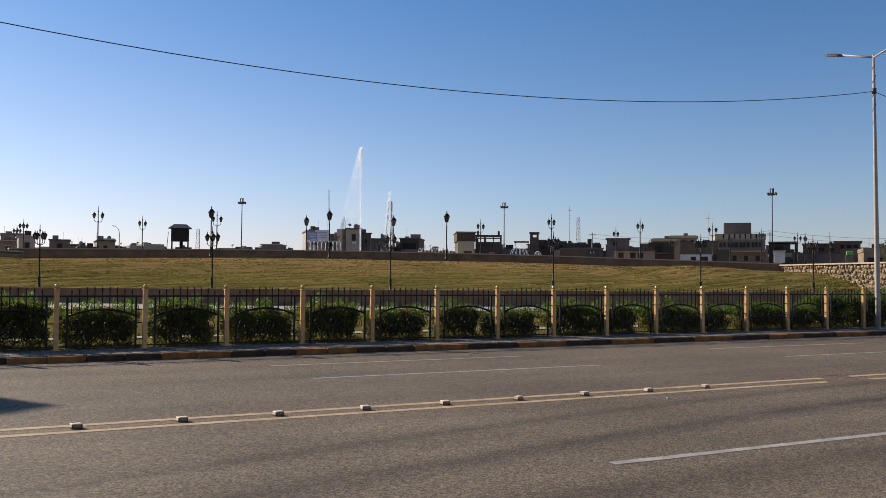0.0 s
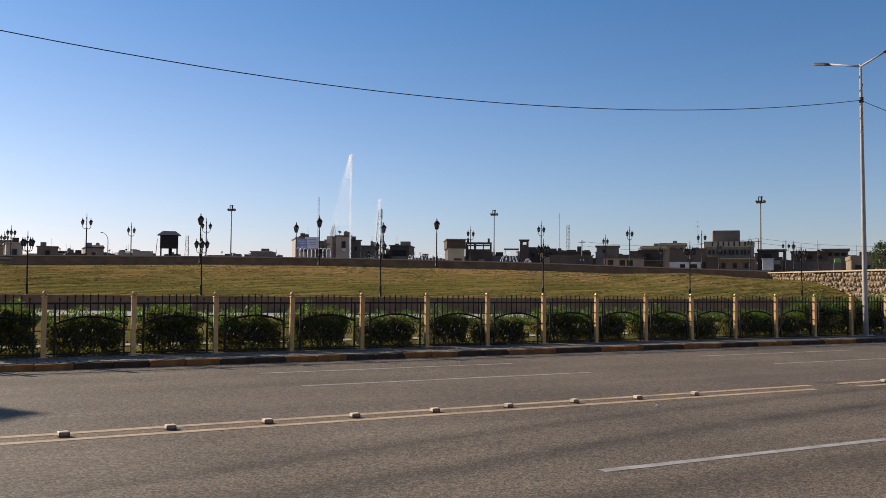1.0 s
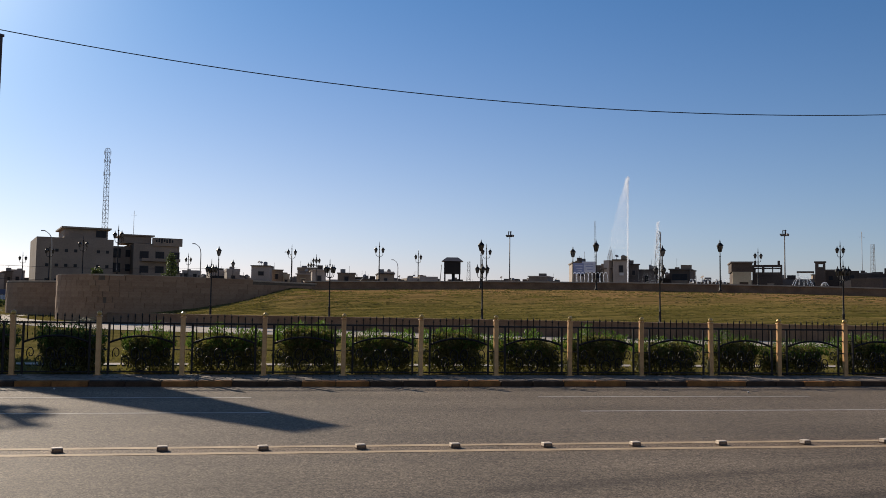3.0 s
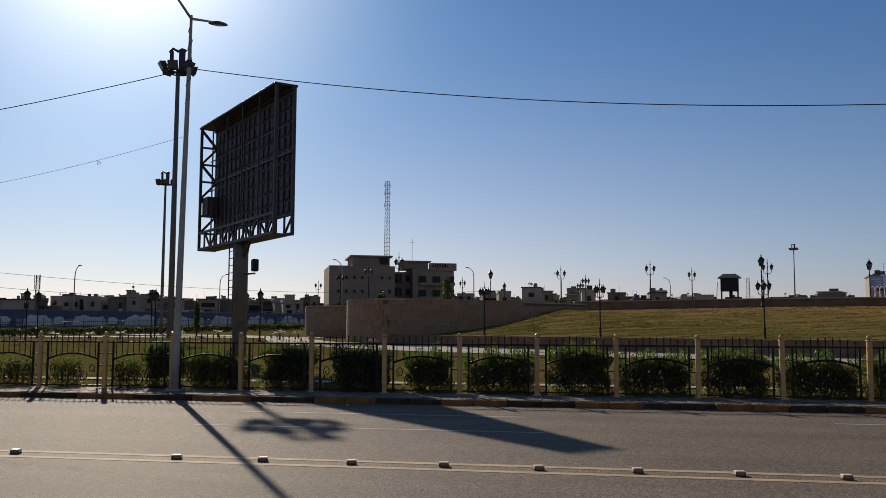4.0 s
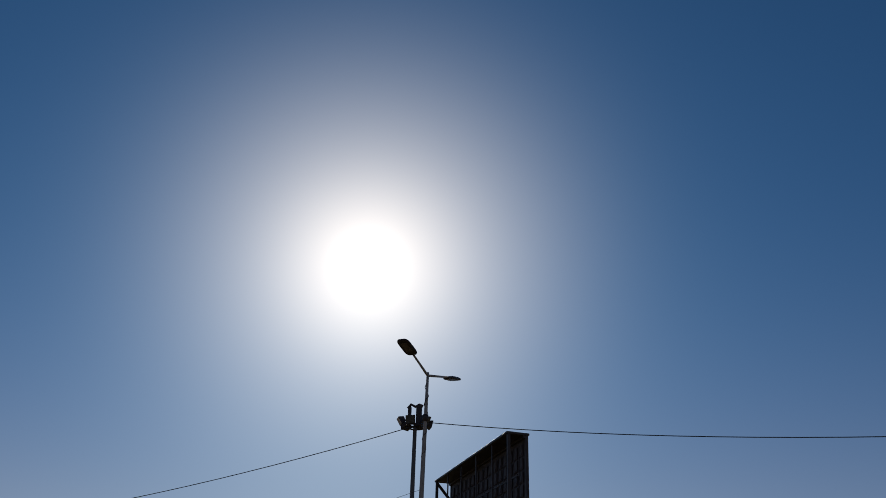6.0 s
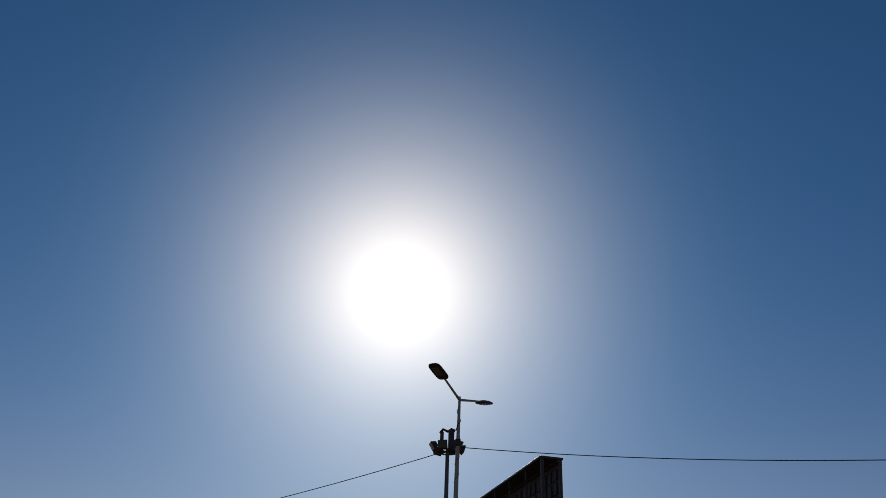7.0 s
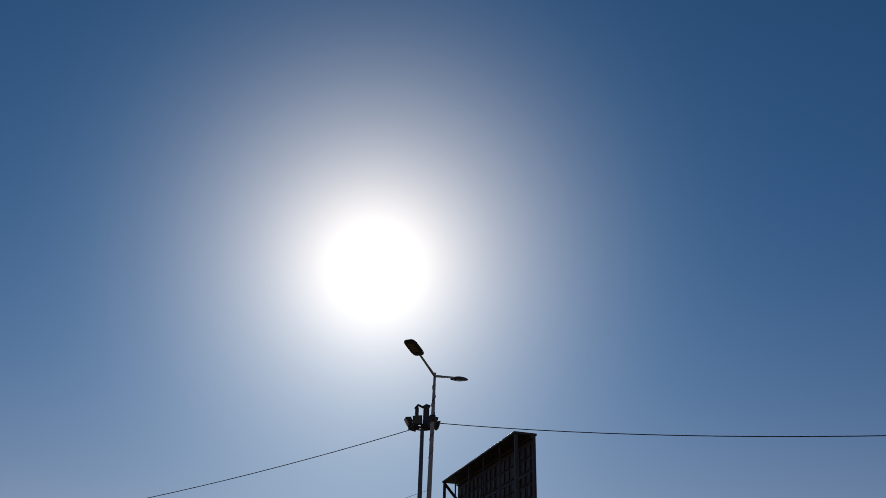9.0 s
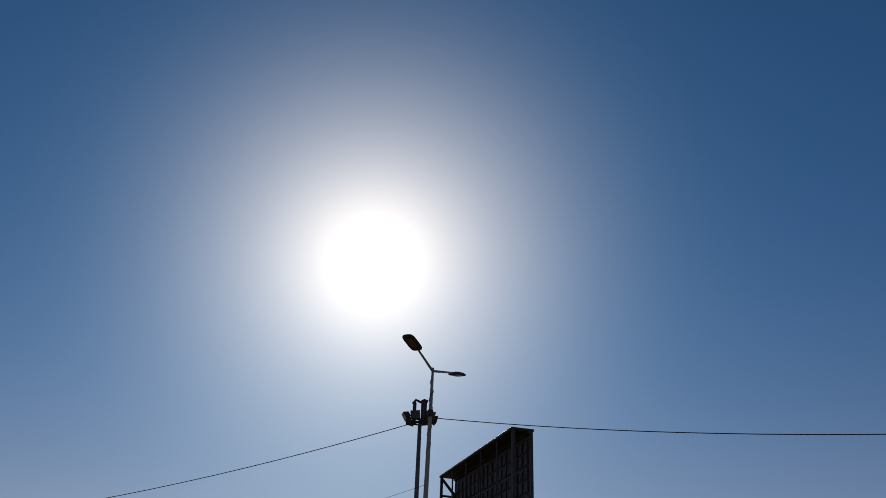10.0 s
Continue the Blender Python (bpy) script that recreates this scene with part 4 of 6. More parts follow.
ob.scale = (0.62, 0.9, 1.12)
low_bush = hedge_bush(pose(-13.0, 23.0, 0.13), 0.95, 0.78, "small rounded green bush behind the fence", 1800)
for x in (-14.9, -16.6, -17.4, -19.0, -21.2, -23.0, -25.0, -27.0):
    copy_thing(low_bush, pose(x + random.uniform(-0.2, 0.2), 23.1, 0.13, 0, 0, random.uniform(0, 360)))

# ---- the town behind ----
TONES = {"t": RENDER_TAN, "g": RENDER_GREY, "b": RENDER_BROWN, "c": RENDER_CREAM, "w": RENDER_WHITE, "G": RENDER_PALE}
WORDS = {"t": "tan rendered", "g": "grey cement", "b": "dark brown block", "c": "cream rendered", "w": "whitewashed", "G": "pale grey rendered"}


def window(t, m, w, h):
    f = part("window", box((0, -0.03, 0), (w + 0.2, 0.1, h + 0.2), 0, m), TONES["g"], t)
    part("pane", box((0, -0.07, 0), (w, 0.06, h), 0, m), WINDOW_DARK, f)


def roof_clutter(t, rnd, x0, x1, d, h):
    """Tanks, dishes, rods and low walls on one flat roof."""
    w = x1 - x0
    for _ in range(rnd.randint(1, 3) if w > 2.5 else 1):
        x, y = rnd.uniform(x0 + 0.2 * w, x1 - 0.2 * w), rnd.uniform(0.2, 0.7) * d
        kind = rnd.random()
        if kind < 0.1:
            tank = part("roof_tank", lathe([(0.42, h + 0.02), (0.46, h + 0.12), (0.46, h + 0.8), (0.28, h + 0.95), (0.1, h + 1.0)], 10), TANK_METAL, t, "grey metal roof tank")
            bmesh_shift(tank, x, y)
        elif kind < 0.3:
            part("roof_tank", box((x, y, h + 0.45), (1.1, 0.9, 0.8), 0.05), TANK_METAL, t, "square metal roof tank")
        elif kind < 0.75:
            hh = rnd.uniform(0.4, 1.1)
            part("roof_wall", box((x, y, h + hh / 2 - 0.05), (rnd.uniform(0.7, 2.0), rnd.uniform(0.2, 1.2), hh)), TONES[rnd.choice("gbt")], t)
        else:
            dish = part("dish", lathe([(0.04, -0.04), (0.2, 0.01), (0.32, 0.09), (0.34, 0.1)], 10), RENDER_PALE, t, "white satellite dish")
            dish.matrix_basis = pose(x, y, h + 0.8, 50, 0, rnd.uniform(-60, 60))
            part("dish_stand", tube([(x, y, h - 0.1), (x, y, h + 0.8)], 0.04, 5), DARK_STEEL, t)
    for _ in range(rnd.randint(0, 2)):
        x = rnd.uniform(x0, x1)
        part("aerial", tube([(x, d * 0.4, h - 0.2), (x, d * 0.4, h + rnd.uniform(0.7, 2.2))], 0.03, 4), DARK_STEEL, t)


def house(az0, az1, el, r, tone, turn=0.0, storey=3.1):
    """A flat-roofed house seen between two bearings: two or three blocks of unlike height, with their own roof slabs."""
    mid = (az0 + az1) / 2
    hazy_side = mid < -15
    # haze over this side is painted into the walls as paler tones
    if hazy_side:
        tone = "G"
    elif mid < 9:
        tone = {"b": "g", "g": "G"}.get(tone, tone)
    p = polar(mid, r)
    w = 2 * r * math.tan(radians(az1 - az0) / 2)
    top = EYE + r * math.tan(radians(el))
    g = lift(p.x, p.y) - 0.2
    if -20 < p.x < 160 and p.y < 228 and mid > -3:
        g = PLAZA_Z - 0.1
    h = top - g
    rnd = random.Random(int(az0 * 100) + int(r))
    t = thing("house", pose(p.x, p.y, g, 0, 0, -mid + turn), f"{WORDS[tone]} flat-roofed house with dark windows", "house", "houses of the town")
    d = rnd.uniform(7, 10)
    kin = {"t": "tgc", "g": "gGb", "b": "bgt", "c": "ct", "w": "wG", "G": "GGg"}[tone]
    count = 1 if w < 4 else (2 if w < 8 else 3)
    cuts = sorted(rnd.uniform(0.22, 0.78) for _ in range(count - 1))
    if count == 3 and cuts[1] - cuts[0] < 0.2:
        cuts = [0.3, 0.68]
    edges = [0.0] + cuts + [1.0]
    tallest = max(range(count), key=lambda i: edges[i + 1] - edges[i])
    for i in range(count):
        x0, x1 = (edges[i] - 0.5) * w + (0.03 if i else 0), (edges[i + 1] - 0.5) * w
        bw = (edges[i + 1] - edges[i]) * w
        half_built = tone == "b" and bw > 3 and h > 5 and rnd.random() < 0.6
        hut = not half_built and i == tallest and bw > 5 and h > 5 and rnd.random() < 0.5
        hb = h if i == tallest else h * rnd.uniform(0.7, 0.93)
        hb -= 1.6 if half_built or hut else 0.0
        back = 0.0 if i == tallest else rnd.choice((-0.9, 0.7, 1.6))
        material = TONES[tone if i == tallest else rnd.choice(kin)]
        xm = (x0 + x1) / 2
        bw = x1 - x0
        part("wall", box((xm, back + d / 2, hb / 2 - 0.1), (bw, d, hb - 0.2)), material, t)
        if not half_built and rnd.random() < 0.5:
            part("roof_slab", box((xm, back + d / 2 - 0.15, hb - 0.1), (bw + 0.35, d + 0.5, 0.2)), TONES[rnd.choice("gbG")], t)
        else:
            bm = bmesh.new()
            for x, y, sx, sy in ((xm, 0.08, bw + 0.1, 0.22), (xm, d - 0.1, bw + 0.1, 0.22), (x0, d / 2, 0.2, d - 0.5), (x1, d / 2, 0.2, d - 0.5)):
                add_box(bm, (x, back + y, hb), (sx, sy, 0.6))
            part("roof_parapet", bm, material, t)
        n = max(1, int(bw / rnd.uniform(1.9, 2.9)))
        level = hb - rnd.uniform(1.5, 1.9)
        while level > 1.0 and hb > 2.6:
            style = rnd.random()
            if style < 0.2 and bw > 3.2:
                # a loggia with a front wall, its deep shade painted on a dark sheet
                part("loggia", box((xm, back - 0.03, level), (bw * 0.72, 0.12, 1.5)), WINDOW_DARK, t)
                part("balcony_wall", box((xm, back - 0.45, level - 0.75), (bw * 0.78, 0.9, 0.55)), TONES[rnd.choice(kin)], t)
            else:
                for k in range(n):
                    if rnd.random() < 0.82:
                        x = x0 + (k + 0.5) / n * bw + rnd.uniform(-0.15, 0.15)
                        ww, wh = (rnd.choice((0.6, 0.8, 1.1)), rnd.choice((0.8, 1.1, 1.3))) if bw > 2 else (0.5, 0.8)
                        window(t, pose(x, back, level), ww, wh)
                        if rnd.random() < 0.3:
                            part("window_hood", box((x, back - 0.2, level + wh / 2 + 0.16), (ww + 0.4, 0.45, 0.1)), TONES[rnd.choice(kin)], t)
                        if rnd.random() < 0.14:
                            part("air_conditioner", box((x + 0.1, back - 0.25, level - wh / 2 - 0.4), (0.75, 0.35, 0.5), 0.02), RENDER_WHITE, t)
            level -= storey
        if bw > 3 and rnd.random() < 0.4:
            part("awning", box((xm + rnd.uniform(-0.1, 0.1) * bw, back - 0.7, max(2.5, hb - 3.6)), (bw * rnd.uniform(0.5, 0.9), 1.4, 0.12)), TONES[rnd.choice("gb")], t)
        if half_built:
            for x in (x0 + 0.2, xm, x1 - 0.2):
                for y in (0.6, d - 1.0):
                    part("column", box((x, back + y, hb + 0.65), (0.28, 0.28, 1.5)), TONES["b"], t)
            part("upper_slab", box((xm, back + d / 2, hb + 1.5), (bw * 1.04, d - 0.4, 0.24)), TONES["g"], t)
            part("half_wall", box((xm + rnd.uniform(-0.2, 0.2) * bw, back + 0.6, hb + 0.55), (bw * 0.42, 0.2, 1.1)), material, t)
        elif hut:
            sx = rnd.uniform(x0 + 1.4, x1 - 1.4)
            part("stair_hut", box((sx, back + d * 0.5, hb + 0.75), (rnd.uniform(1.8, 2.6), 3, 1.7)), TONES[rnd.choice(kin)], t)
            part("hut_slab", box((sx, back + d * 0.5, hb + 1.65), (2.9, 3.5, 0.16)), TONES["g"], t)
        roof_clutter(t, rnd, x0, x1, d, hb + (1.62 if half_built else 0.0))
    if w > 5:
        side = rnd.choice((-1, 1))
        part("annex", box((side * w * 0.3, -1.9, h * 0.22), (w * 0.45, 2.0, h * 0.44)), TONES[rnd.choice("gbt" if not hazy_side else "Gw")], t)
        part("annex_door", box((side * w * 0.3, -2.93, h * 0.2), (1.3, 0.1, min(2.2, h * 0.36))), WINDOW_DARK, t)
    return t


for row in ((-1.22, -0.31, 1.99, 170, "t"), (-0.2, 0.69, 2.28, 150, "g"), (1.47, 3.11, 2.1, 190, "t"), (3.11, 5.22, 2.11, 175, "t"), (5.23, 8.15, 1.85, 210, "g"), (13.16, 16.47, 2.06, 190, "g"),
            (17.08, 18.97, 3.0, 160, "G"), (18.97, 20.69, 3.18, 155, "G"), (20.69, 21.33, 2.89, 158, "g"), (21.33, 22.35, 2.53, 165, "g"), (22.38, 24.53, 2.58, 170, "b"),
            (24.8, 27.0, 1.75, 150, "g"), (11.6, 13.4, 1.75, 200, "t")):
    house(*row, turn=random.uniform(-12, 12))
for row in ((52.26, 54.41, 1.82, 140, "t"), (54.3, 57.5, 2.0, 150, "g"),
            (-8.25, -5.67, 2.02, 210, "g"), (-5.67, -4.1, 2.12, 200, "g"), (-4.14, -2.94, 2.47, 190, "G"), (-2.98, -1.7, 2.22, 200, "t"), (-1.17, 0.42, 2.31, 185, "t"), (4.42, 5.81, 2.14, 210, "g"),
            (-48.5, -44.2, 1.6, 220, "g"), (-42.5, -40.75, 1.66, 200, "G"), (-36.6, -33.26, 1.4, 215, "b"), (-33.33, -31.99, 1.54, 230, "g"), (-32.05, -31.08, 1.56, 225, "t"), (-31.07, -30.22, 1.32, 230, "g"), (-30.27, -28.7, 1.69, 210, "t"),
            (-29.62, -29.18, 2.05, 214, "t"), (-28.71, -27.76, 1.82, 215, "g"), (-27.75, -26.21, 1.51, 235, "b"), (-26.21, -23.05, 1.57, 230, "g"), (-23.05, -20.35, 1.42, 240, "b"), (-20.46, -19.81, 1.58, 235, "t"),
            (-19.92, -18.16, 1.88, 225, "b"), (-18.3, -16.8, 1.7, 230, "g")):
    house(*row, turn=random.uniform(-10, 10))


def plot(az0, az1, el, r, label, turn=0.0):
    """An empty for a building between two bearings, with its half width and height."""
    mid = (az0 + az1) / 2
    p = polar(mid, r)
    g = PLAZA_Z - 0.1
    t = thing("house", pose(p.x, p.y, g, 0, 0, -mid + turn), label, "house", "houses of the town")
    return t, r * math.tan(radians(az1 - az0) / 2), EYE + r * math.tan(radians(el)) - g


def pierced(t, name, x0, x1, z0, z1, y, thick, holes, za, zb, material, label=""):
    """A wall with real openings through it: holes are (from, to) along the wall, all between the heights za and zb."""
    bm = bmesh.new()
    if za > z0:
        add_box(bm, ((x0 + x1) / 2, y, (z0 + za) / 2), (x1 - x0, thick, za - z0))
    if z1 > zb:
        add_box(bm, ((x0 + x1) / 2, y, (zb + z1) / 2), (x1 - x0, thick, z1 - zb))
    x = x0
    for a, b in [*holes, (x1, x1)]:
        if a > x:
            add_box(bm, ((x + a) / 2, y, (za + zb) / 2), (a - x, thick, zb - za))
        x = b
    return part(name, bm, material, t, label)


def ragged(t, x0, x1, z, y, thick, material, rnd, most=0.8):
    """Broken brickwork along the top of a wall."""
    bm = bmesh.new()
    x = x0
    while x < x1 - 0.3:
        w = min(rnd.uniform(0.3, 1.1), x1 - x)
        h = rnd.uniform(0.05, most)
        add_box(bm, (x + w / 2, y, z + h / 2), (w, thick, h))
        x += w
    return part("broken_top", bm, material, t)


def town_right():
    rnd = random.Random(21)
    # brown house with a pale plastered ground floor
    t, w, h = plot(27.11, 28.24, 3.0, 140, "brown block house with a pale plastered ground floor", 4)
    part("upper_wall", box((0, 4, h - 0.75), (2 * w + 0.3, 8, 1.5)), RENDER_BROWN, t)
    part("roof_slab", box((0, 3.9, h - 0.02), (2 * w + 0.6, 8.6, 0.18)), RENDER_GREY, t)
    pierced(t, "front_wall", -w, w, 0, h - 1.5, 0.15, 0.3, [(-0.35, 0.95)], 1.2, 2.7, RENDER_CREAM)
    part("inner_wall", box((0, 4.4, (h - 1.5) / 2), (2 * w - 0.1, 8, h - 1.5)), RENDER_BROWN, t)
    part("door", box((-0.8, -0.02, 1.0), (0.6, 0.08, 2.0)), DARK_STEEL, t)
    # open brick shell
    t, w, h = plot(28.3, 30.05, 2.82, 142, "unfinished brown brick house with an open top storey")
    part("lower_wall", box((0, 4, (h - 1.5) / 2), (2 * w, 8, h - 1.5)), RENDER_BROWN, t)
    pierced(t, "top_wall", -w, w, h - 1.5, h, 0.2, 0.35, [(-w + 0.3, -w + 1.4), (-0.4, 0.7), (w - 1.3, w - 0.25)], h - 1.15, h - 0.35, RENDER_BROWN)
    pierced(t, "top_back_wall", -w, w, h - 1.5, h - 0.1, 7.7, 0.3, [(-w + 0.4, -w + 1.6), (-0.6, 0.8), (w - 1.4, w - 0.2)], h - 1.2, h - 0.3, RENDER_BROWN)
    for x in (-w + 0.4, w - 0.5):
        part("column", box((x, 0.4, h + 0.3), (0.35, 0.35, 0.7)), RENDER_BROWN, t)
    part("door_frame", box((0.5, -0.03, 1.5), (1.0, 0.1, 2.2)), RENDER_TAN, t)
    part("door", box((0.5, -0.1, 1.45), (0.7, 0.06, 1.9)), RENDER_PALE, t)
    part("red_fence", box((w - 0.6, -1.5, 0.7), (1.8, 0.1, 1.4)), surf("red_sheet", (0.16, 0.04, 0.03), (0.26, 0.08, 0.05), 2), t, "faded red sheet fence")
    # low yard wall and thin canopy
    t, w, h = plot(30.2, 32.0, 2.42, 150, "low grey yard building with a thin flat canopy")
    part("wall", box((-0.4, 3, (h - 1.3) / 2), (2 * w, 6, h - 1.3)), RENDER_GREY, t)
    part("canopy", box((0.7, 2.5, h - 0.05), (2.6, 4, 0.14)), RENDER_GREY, t)
    for x in (-0.4, 1.85):
        part("canopy_post", box((x, 0.7, h - 0.7), (0.1, 0.1, 1.3)), DARK_STEEL, t)
    part("shed", box((-1.4, 1.5, h - 1.0), (1.3, 3, 0.7)), RENDER_BROWN, t)
    # narrow tower with a hole at the top
    t, w, h = plot(31.92, 32.5, 3.02, 158, "narrow brown brick tower with an open top")
    part("shaft", box((0, 1, (h - 1.3) / 2), (2 * w, 2, h - 1.3)), RENDER_BROWN, t)
    for y in (0.15, 1.85):
        pierced(t, "top_wall", -w, w, h - 1.3, h - 0.2, y, 0.3, [(-0.25, 0.4)], h - 0.95, h - 0.4, RENDER_BROWN)
    part("cap", box((0, 1, h - 0.1), (2 * w + 0.3, 2.4, 0.2)), RENDER_BROWN, t)
    # long plain block
    t, w, h = plot(32.45, 34.35, 2.43, 160, "long plain brown block building")
    part("wall", box((0, 5, h / 2), (2 * w, 10, h)), RENDER_BROWN, t)
    part("parapet", box((-0.6, 0.1, h + 0.12), (2 * w - 1.4, 0.25, 0.25)), RENDER_GREY, t)
    # these and later unglazed openings: inner shade painted as dark sheets on the wall
    for x, z in ((-1.7, h - 1.2), (0.2, h - 1.5), (1.6, h - 1.1)):
        part("opening", box((x, -0.03, z), (0.6, 0.1, 0.7)), WINDOW_DARK, t)
    part("lean_to", box((1.3, -1.5, h * 0.34), (2.3, 3, h * 0.68)), RENDER_TAN, t)
    # jumble of roofs behind a long dark wall
    t, w, h = plot(34.2, 36.6, 2.5, 172, "jumbled brown house with stepped roofs")
    part("wall", box((0, 4, (h - 0.8) / 2), (2 * w, 8, h - 0.8)), RENDER_BROWN, t)
    for x, ww, top in ((-2.6, 0.7, 0.5), (-0.2, 1.8, 0.25), (1.4, 1.0, 0.9), (2.5, 1.3, 0.1)):
        part("roof_block", box((x, 2 + ww, h - 0.8 + top / 2), (ww, 2.5, top + 0.4)), RENDER_BROWN, t)
    ragged(t, -w, w, h - 0.8, 0.2, 0.3, RENDER_GREY, rnd, 0.4)
    part("awning", box((0.4, -0.6, h - 1.5), (4.6, 1.3, 0.12)), RENDER_GREY, t)
    t, w, h = plot(33.9, 36.7, 1.92, 122, "long low dark brown yard wall with a gate")
    part("wall", box((0, 0.2, h / 2), (2 * w, 0.4, h)), RENDER_BROWN, t)
    part("coping", box((0, 0.2, h + 0.05), (2 * w + 0.1, 0.55, 0.1)), RENDER_GREY, t)
    part("gate", box((1.5, -0.04, h - 0.7), (1.7, 0.08, 1.2)), DARK_STEEL, t)
    for x in (0.9, 1.3):
        part("gate_sign", box((x + 0.4, -0.1, h - 0.5), (0.16, 0.04, 0.22)), RENDER_WHITE, t)
    # grey hut and low sheds with a pale front
    t, w, h = plot(36.95, 38.4, 2.6, 168, "grey rendered house with a flat overhanging roof")
    part("wall", box((0, 3, h / 2), (2 * w, 6, h)), RENDER_GREY, t)
    part("roof_slab", box((0, 2.9, h), (2 * w + 0.5, 6.6, 0.16)), RENDER_GREY, t)
    window(t, pose(-0.6, 0, h - 1.0), 0.7, 0.7)
    t, w, h = plot(37.4, 40.0, 2.02, 128, "low shop row with pale front and dark doorways")
    pierced(t, "front_wall", -w, w, 0, h - 0.5, 0, 0.3, [(-2.3, -1.5), (-0.6, 0.2), (0.5, 1.3)], 0.0, h - 0.75, RENDER_PALE)
    part("inner_wall", box((0, 2.5, h / 2 - 0.3), (2 * w, 4, h - 0.6)), RENDER_BROWN, t)
    part("shop_roof", box((0, 1.2, h - 0.42), (2 * w + 0.5, 5, 0.14)), RENDER_BROWN, t)
    for x, ww in ((-2.0, 1.4), (0.3, 2.2), (2.2, 0.9)):
        part("roof_block", box((x, 2.2, h - 0.15), (ww, 1.0, 0.5)), RENDER_GREY, t)
    # tan houses
    for az0, az1, el, r in ((39.87, 41.3, 2.6, 166), (40.97, 42.6, 2.79, 185)):
        t, w, h = plot(az0, az1, el, r, "tan rendered house with a pale roof slab")
        part("wall", box((0, 4, h / 2), (2 * w, 8, h)), RENDER_TAN, t)
        part("roof_slab", box((0, 3.8, h - 0.3), (2 * w + 0.7, 8.8, 0.4)), RENDER_CREAM, t)
        for k in range(3):
            window(t, pose(-w + (k + 0.5) * 2 * w / 3, 0, h - 1.4), 0.6, 0.8)
        part("roof_tank", box((0.5, 3, h + 0.3), (0.9, 0.9, 0.6), 0.05), TANK_METAL, t)
    t, w, h = plot(39.6, 41.2, 2.35, 138, "dark brown block house with an awning")
    part("wall", box((0, 4, h / 2), (2 * w, 8, h)), RENDER_BROWN, t)
    part("awning", box((0.2, -0.7, h - 1.7), (2 * w - 0.4, 1.4, 0.12)), RENDER_GREY, t)
    part("opening", box((-0.4, -0.03, h - 1.0), (1.0, 0.1, 0.8)), WINDOW_DARK, t)
    # crumbling brick house
    t, w, h = plot(41.6, 43.9, 2.35, 124, "crumbling brown brick house with white plaster below")
    part("upper_wall", box((0, 3, h - 0.85), (2 * w, 6, 1.7)), RENDER_BROWN, t)
    ragged(t, -w, w, h, 0.15, 0.3, RENDER_BROWN, rnd, 0.35)
    pierced(t, "plaster_wall", -w, w - 0.8, 0, h - 1.7, 0.1, 0.3, [(-1.1, -0.4), (0.3, 1.2)], 0.5, h - 2.0, RENDER_WHITE)
    part("inner_wall", box((0, 3.4, (h - 1.7) / 2), (2 * w, 5.6, h - 1.7)), RENDER_BROWN, t)
    part("side_wall", box((w + 0.7, 1.5, (h - 1.0) / 2), (1.6, 3, h - 1.0)), RENDER_BROWN, t)
    # brick shell with bare columns
    t, w, h = plot(46.95, 48.6, 2.36, 140, "half-built dark brick house with bare columns")
    part("wall", box((-0.5, 3, (h - 0.3) / 2), (2 * w - 1.0, 6, h - 0.3)), RENDER_BROWN, t)
    part("slab", box((0, 3, h - 0.1), (2 * w + 0.2, 6.4, 0.22)), RENDER_GREY, t)
    for y in (0.3, 5.4):
        part("column", box((w - 0.2, y, h / 2), (0.3, 0.3, h)), RENDER_BROWN, t)
    part("opening", box((-0.6, -0.03, h - 1.2), (1.1, 0.1, 0.9)), WINDOW_DARK, t)
    part("plaster_patch", box((0.6, -0.05, h - 2.0), (1.2, 0.08, 0.6)), RENDER_PALE, t)
    t, w, h = plot(48.9, 51.0, 2.2, 150, "long grey block house with a flat roof")
    part("wall", box((0, 4, h / 2), (2 * w, 8, h)), RENDER_BROWN, t)
    part("roof_slab", box((0, 3.8, h), (2 * w + 0.3, 8.6, 0.16)), RENDER_GREY, t)
    part("yard_wall", box((0.2, -3, h * 0.3), (2 * w + 1.5, 0.3, h * 0.6)), RENDER_GREY, t)
    for x in (-1.6, 0.0, 1.5):
        part("opening", box((x, -0.03, h - 0.9), (0.7, 0.1, 0.6)), WINDOW_DARK, t)
    t, w, h = plot(50.7, 52.1, 2.33, 152, "tan house with a row of dark windows under its roof")
    part("wall", box((0, 4, h / 2), (2 * w, 8, h)), RENDER_TAN, t)
    part("roof_slab", box((0, 3.8, h), (2 * w + 0.5, 8.8, 0.18)), RENDER_TAN, t)
    for x in (-0.9, 0.2, 1.2):
        window(t, pose(x, 0, h - 0.8), 0.7, 0.5)
    p = polar(51.5, 112)
    t = thing("water_tank", pose(p.x, p.y, PLAZA_Z - 0.1, 0, 0, -50), "square green plastic water tank on a stand", "water tank")
    part("tank", box((0, 0, 1.62), (0.75, 0.7, 0.55), 0.08), GREEN_PLASTIC, t)
    part("stand", box((0, 0, 0.67), (0.85, 0.85, 1.35)), RENDER_GREY, t)


town_right()
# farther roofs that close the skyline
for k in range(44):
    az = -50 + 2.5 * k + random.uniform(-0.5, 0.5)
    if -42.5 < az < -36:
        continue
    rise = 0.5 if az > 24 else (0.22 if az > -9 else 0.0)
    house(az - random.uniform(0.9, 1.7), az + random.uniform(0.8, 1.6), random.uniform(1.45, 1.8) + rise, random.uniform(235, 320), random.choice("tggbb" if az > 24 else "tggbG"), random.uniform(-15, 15))


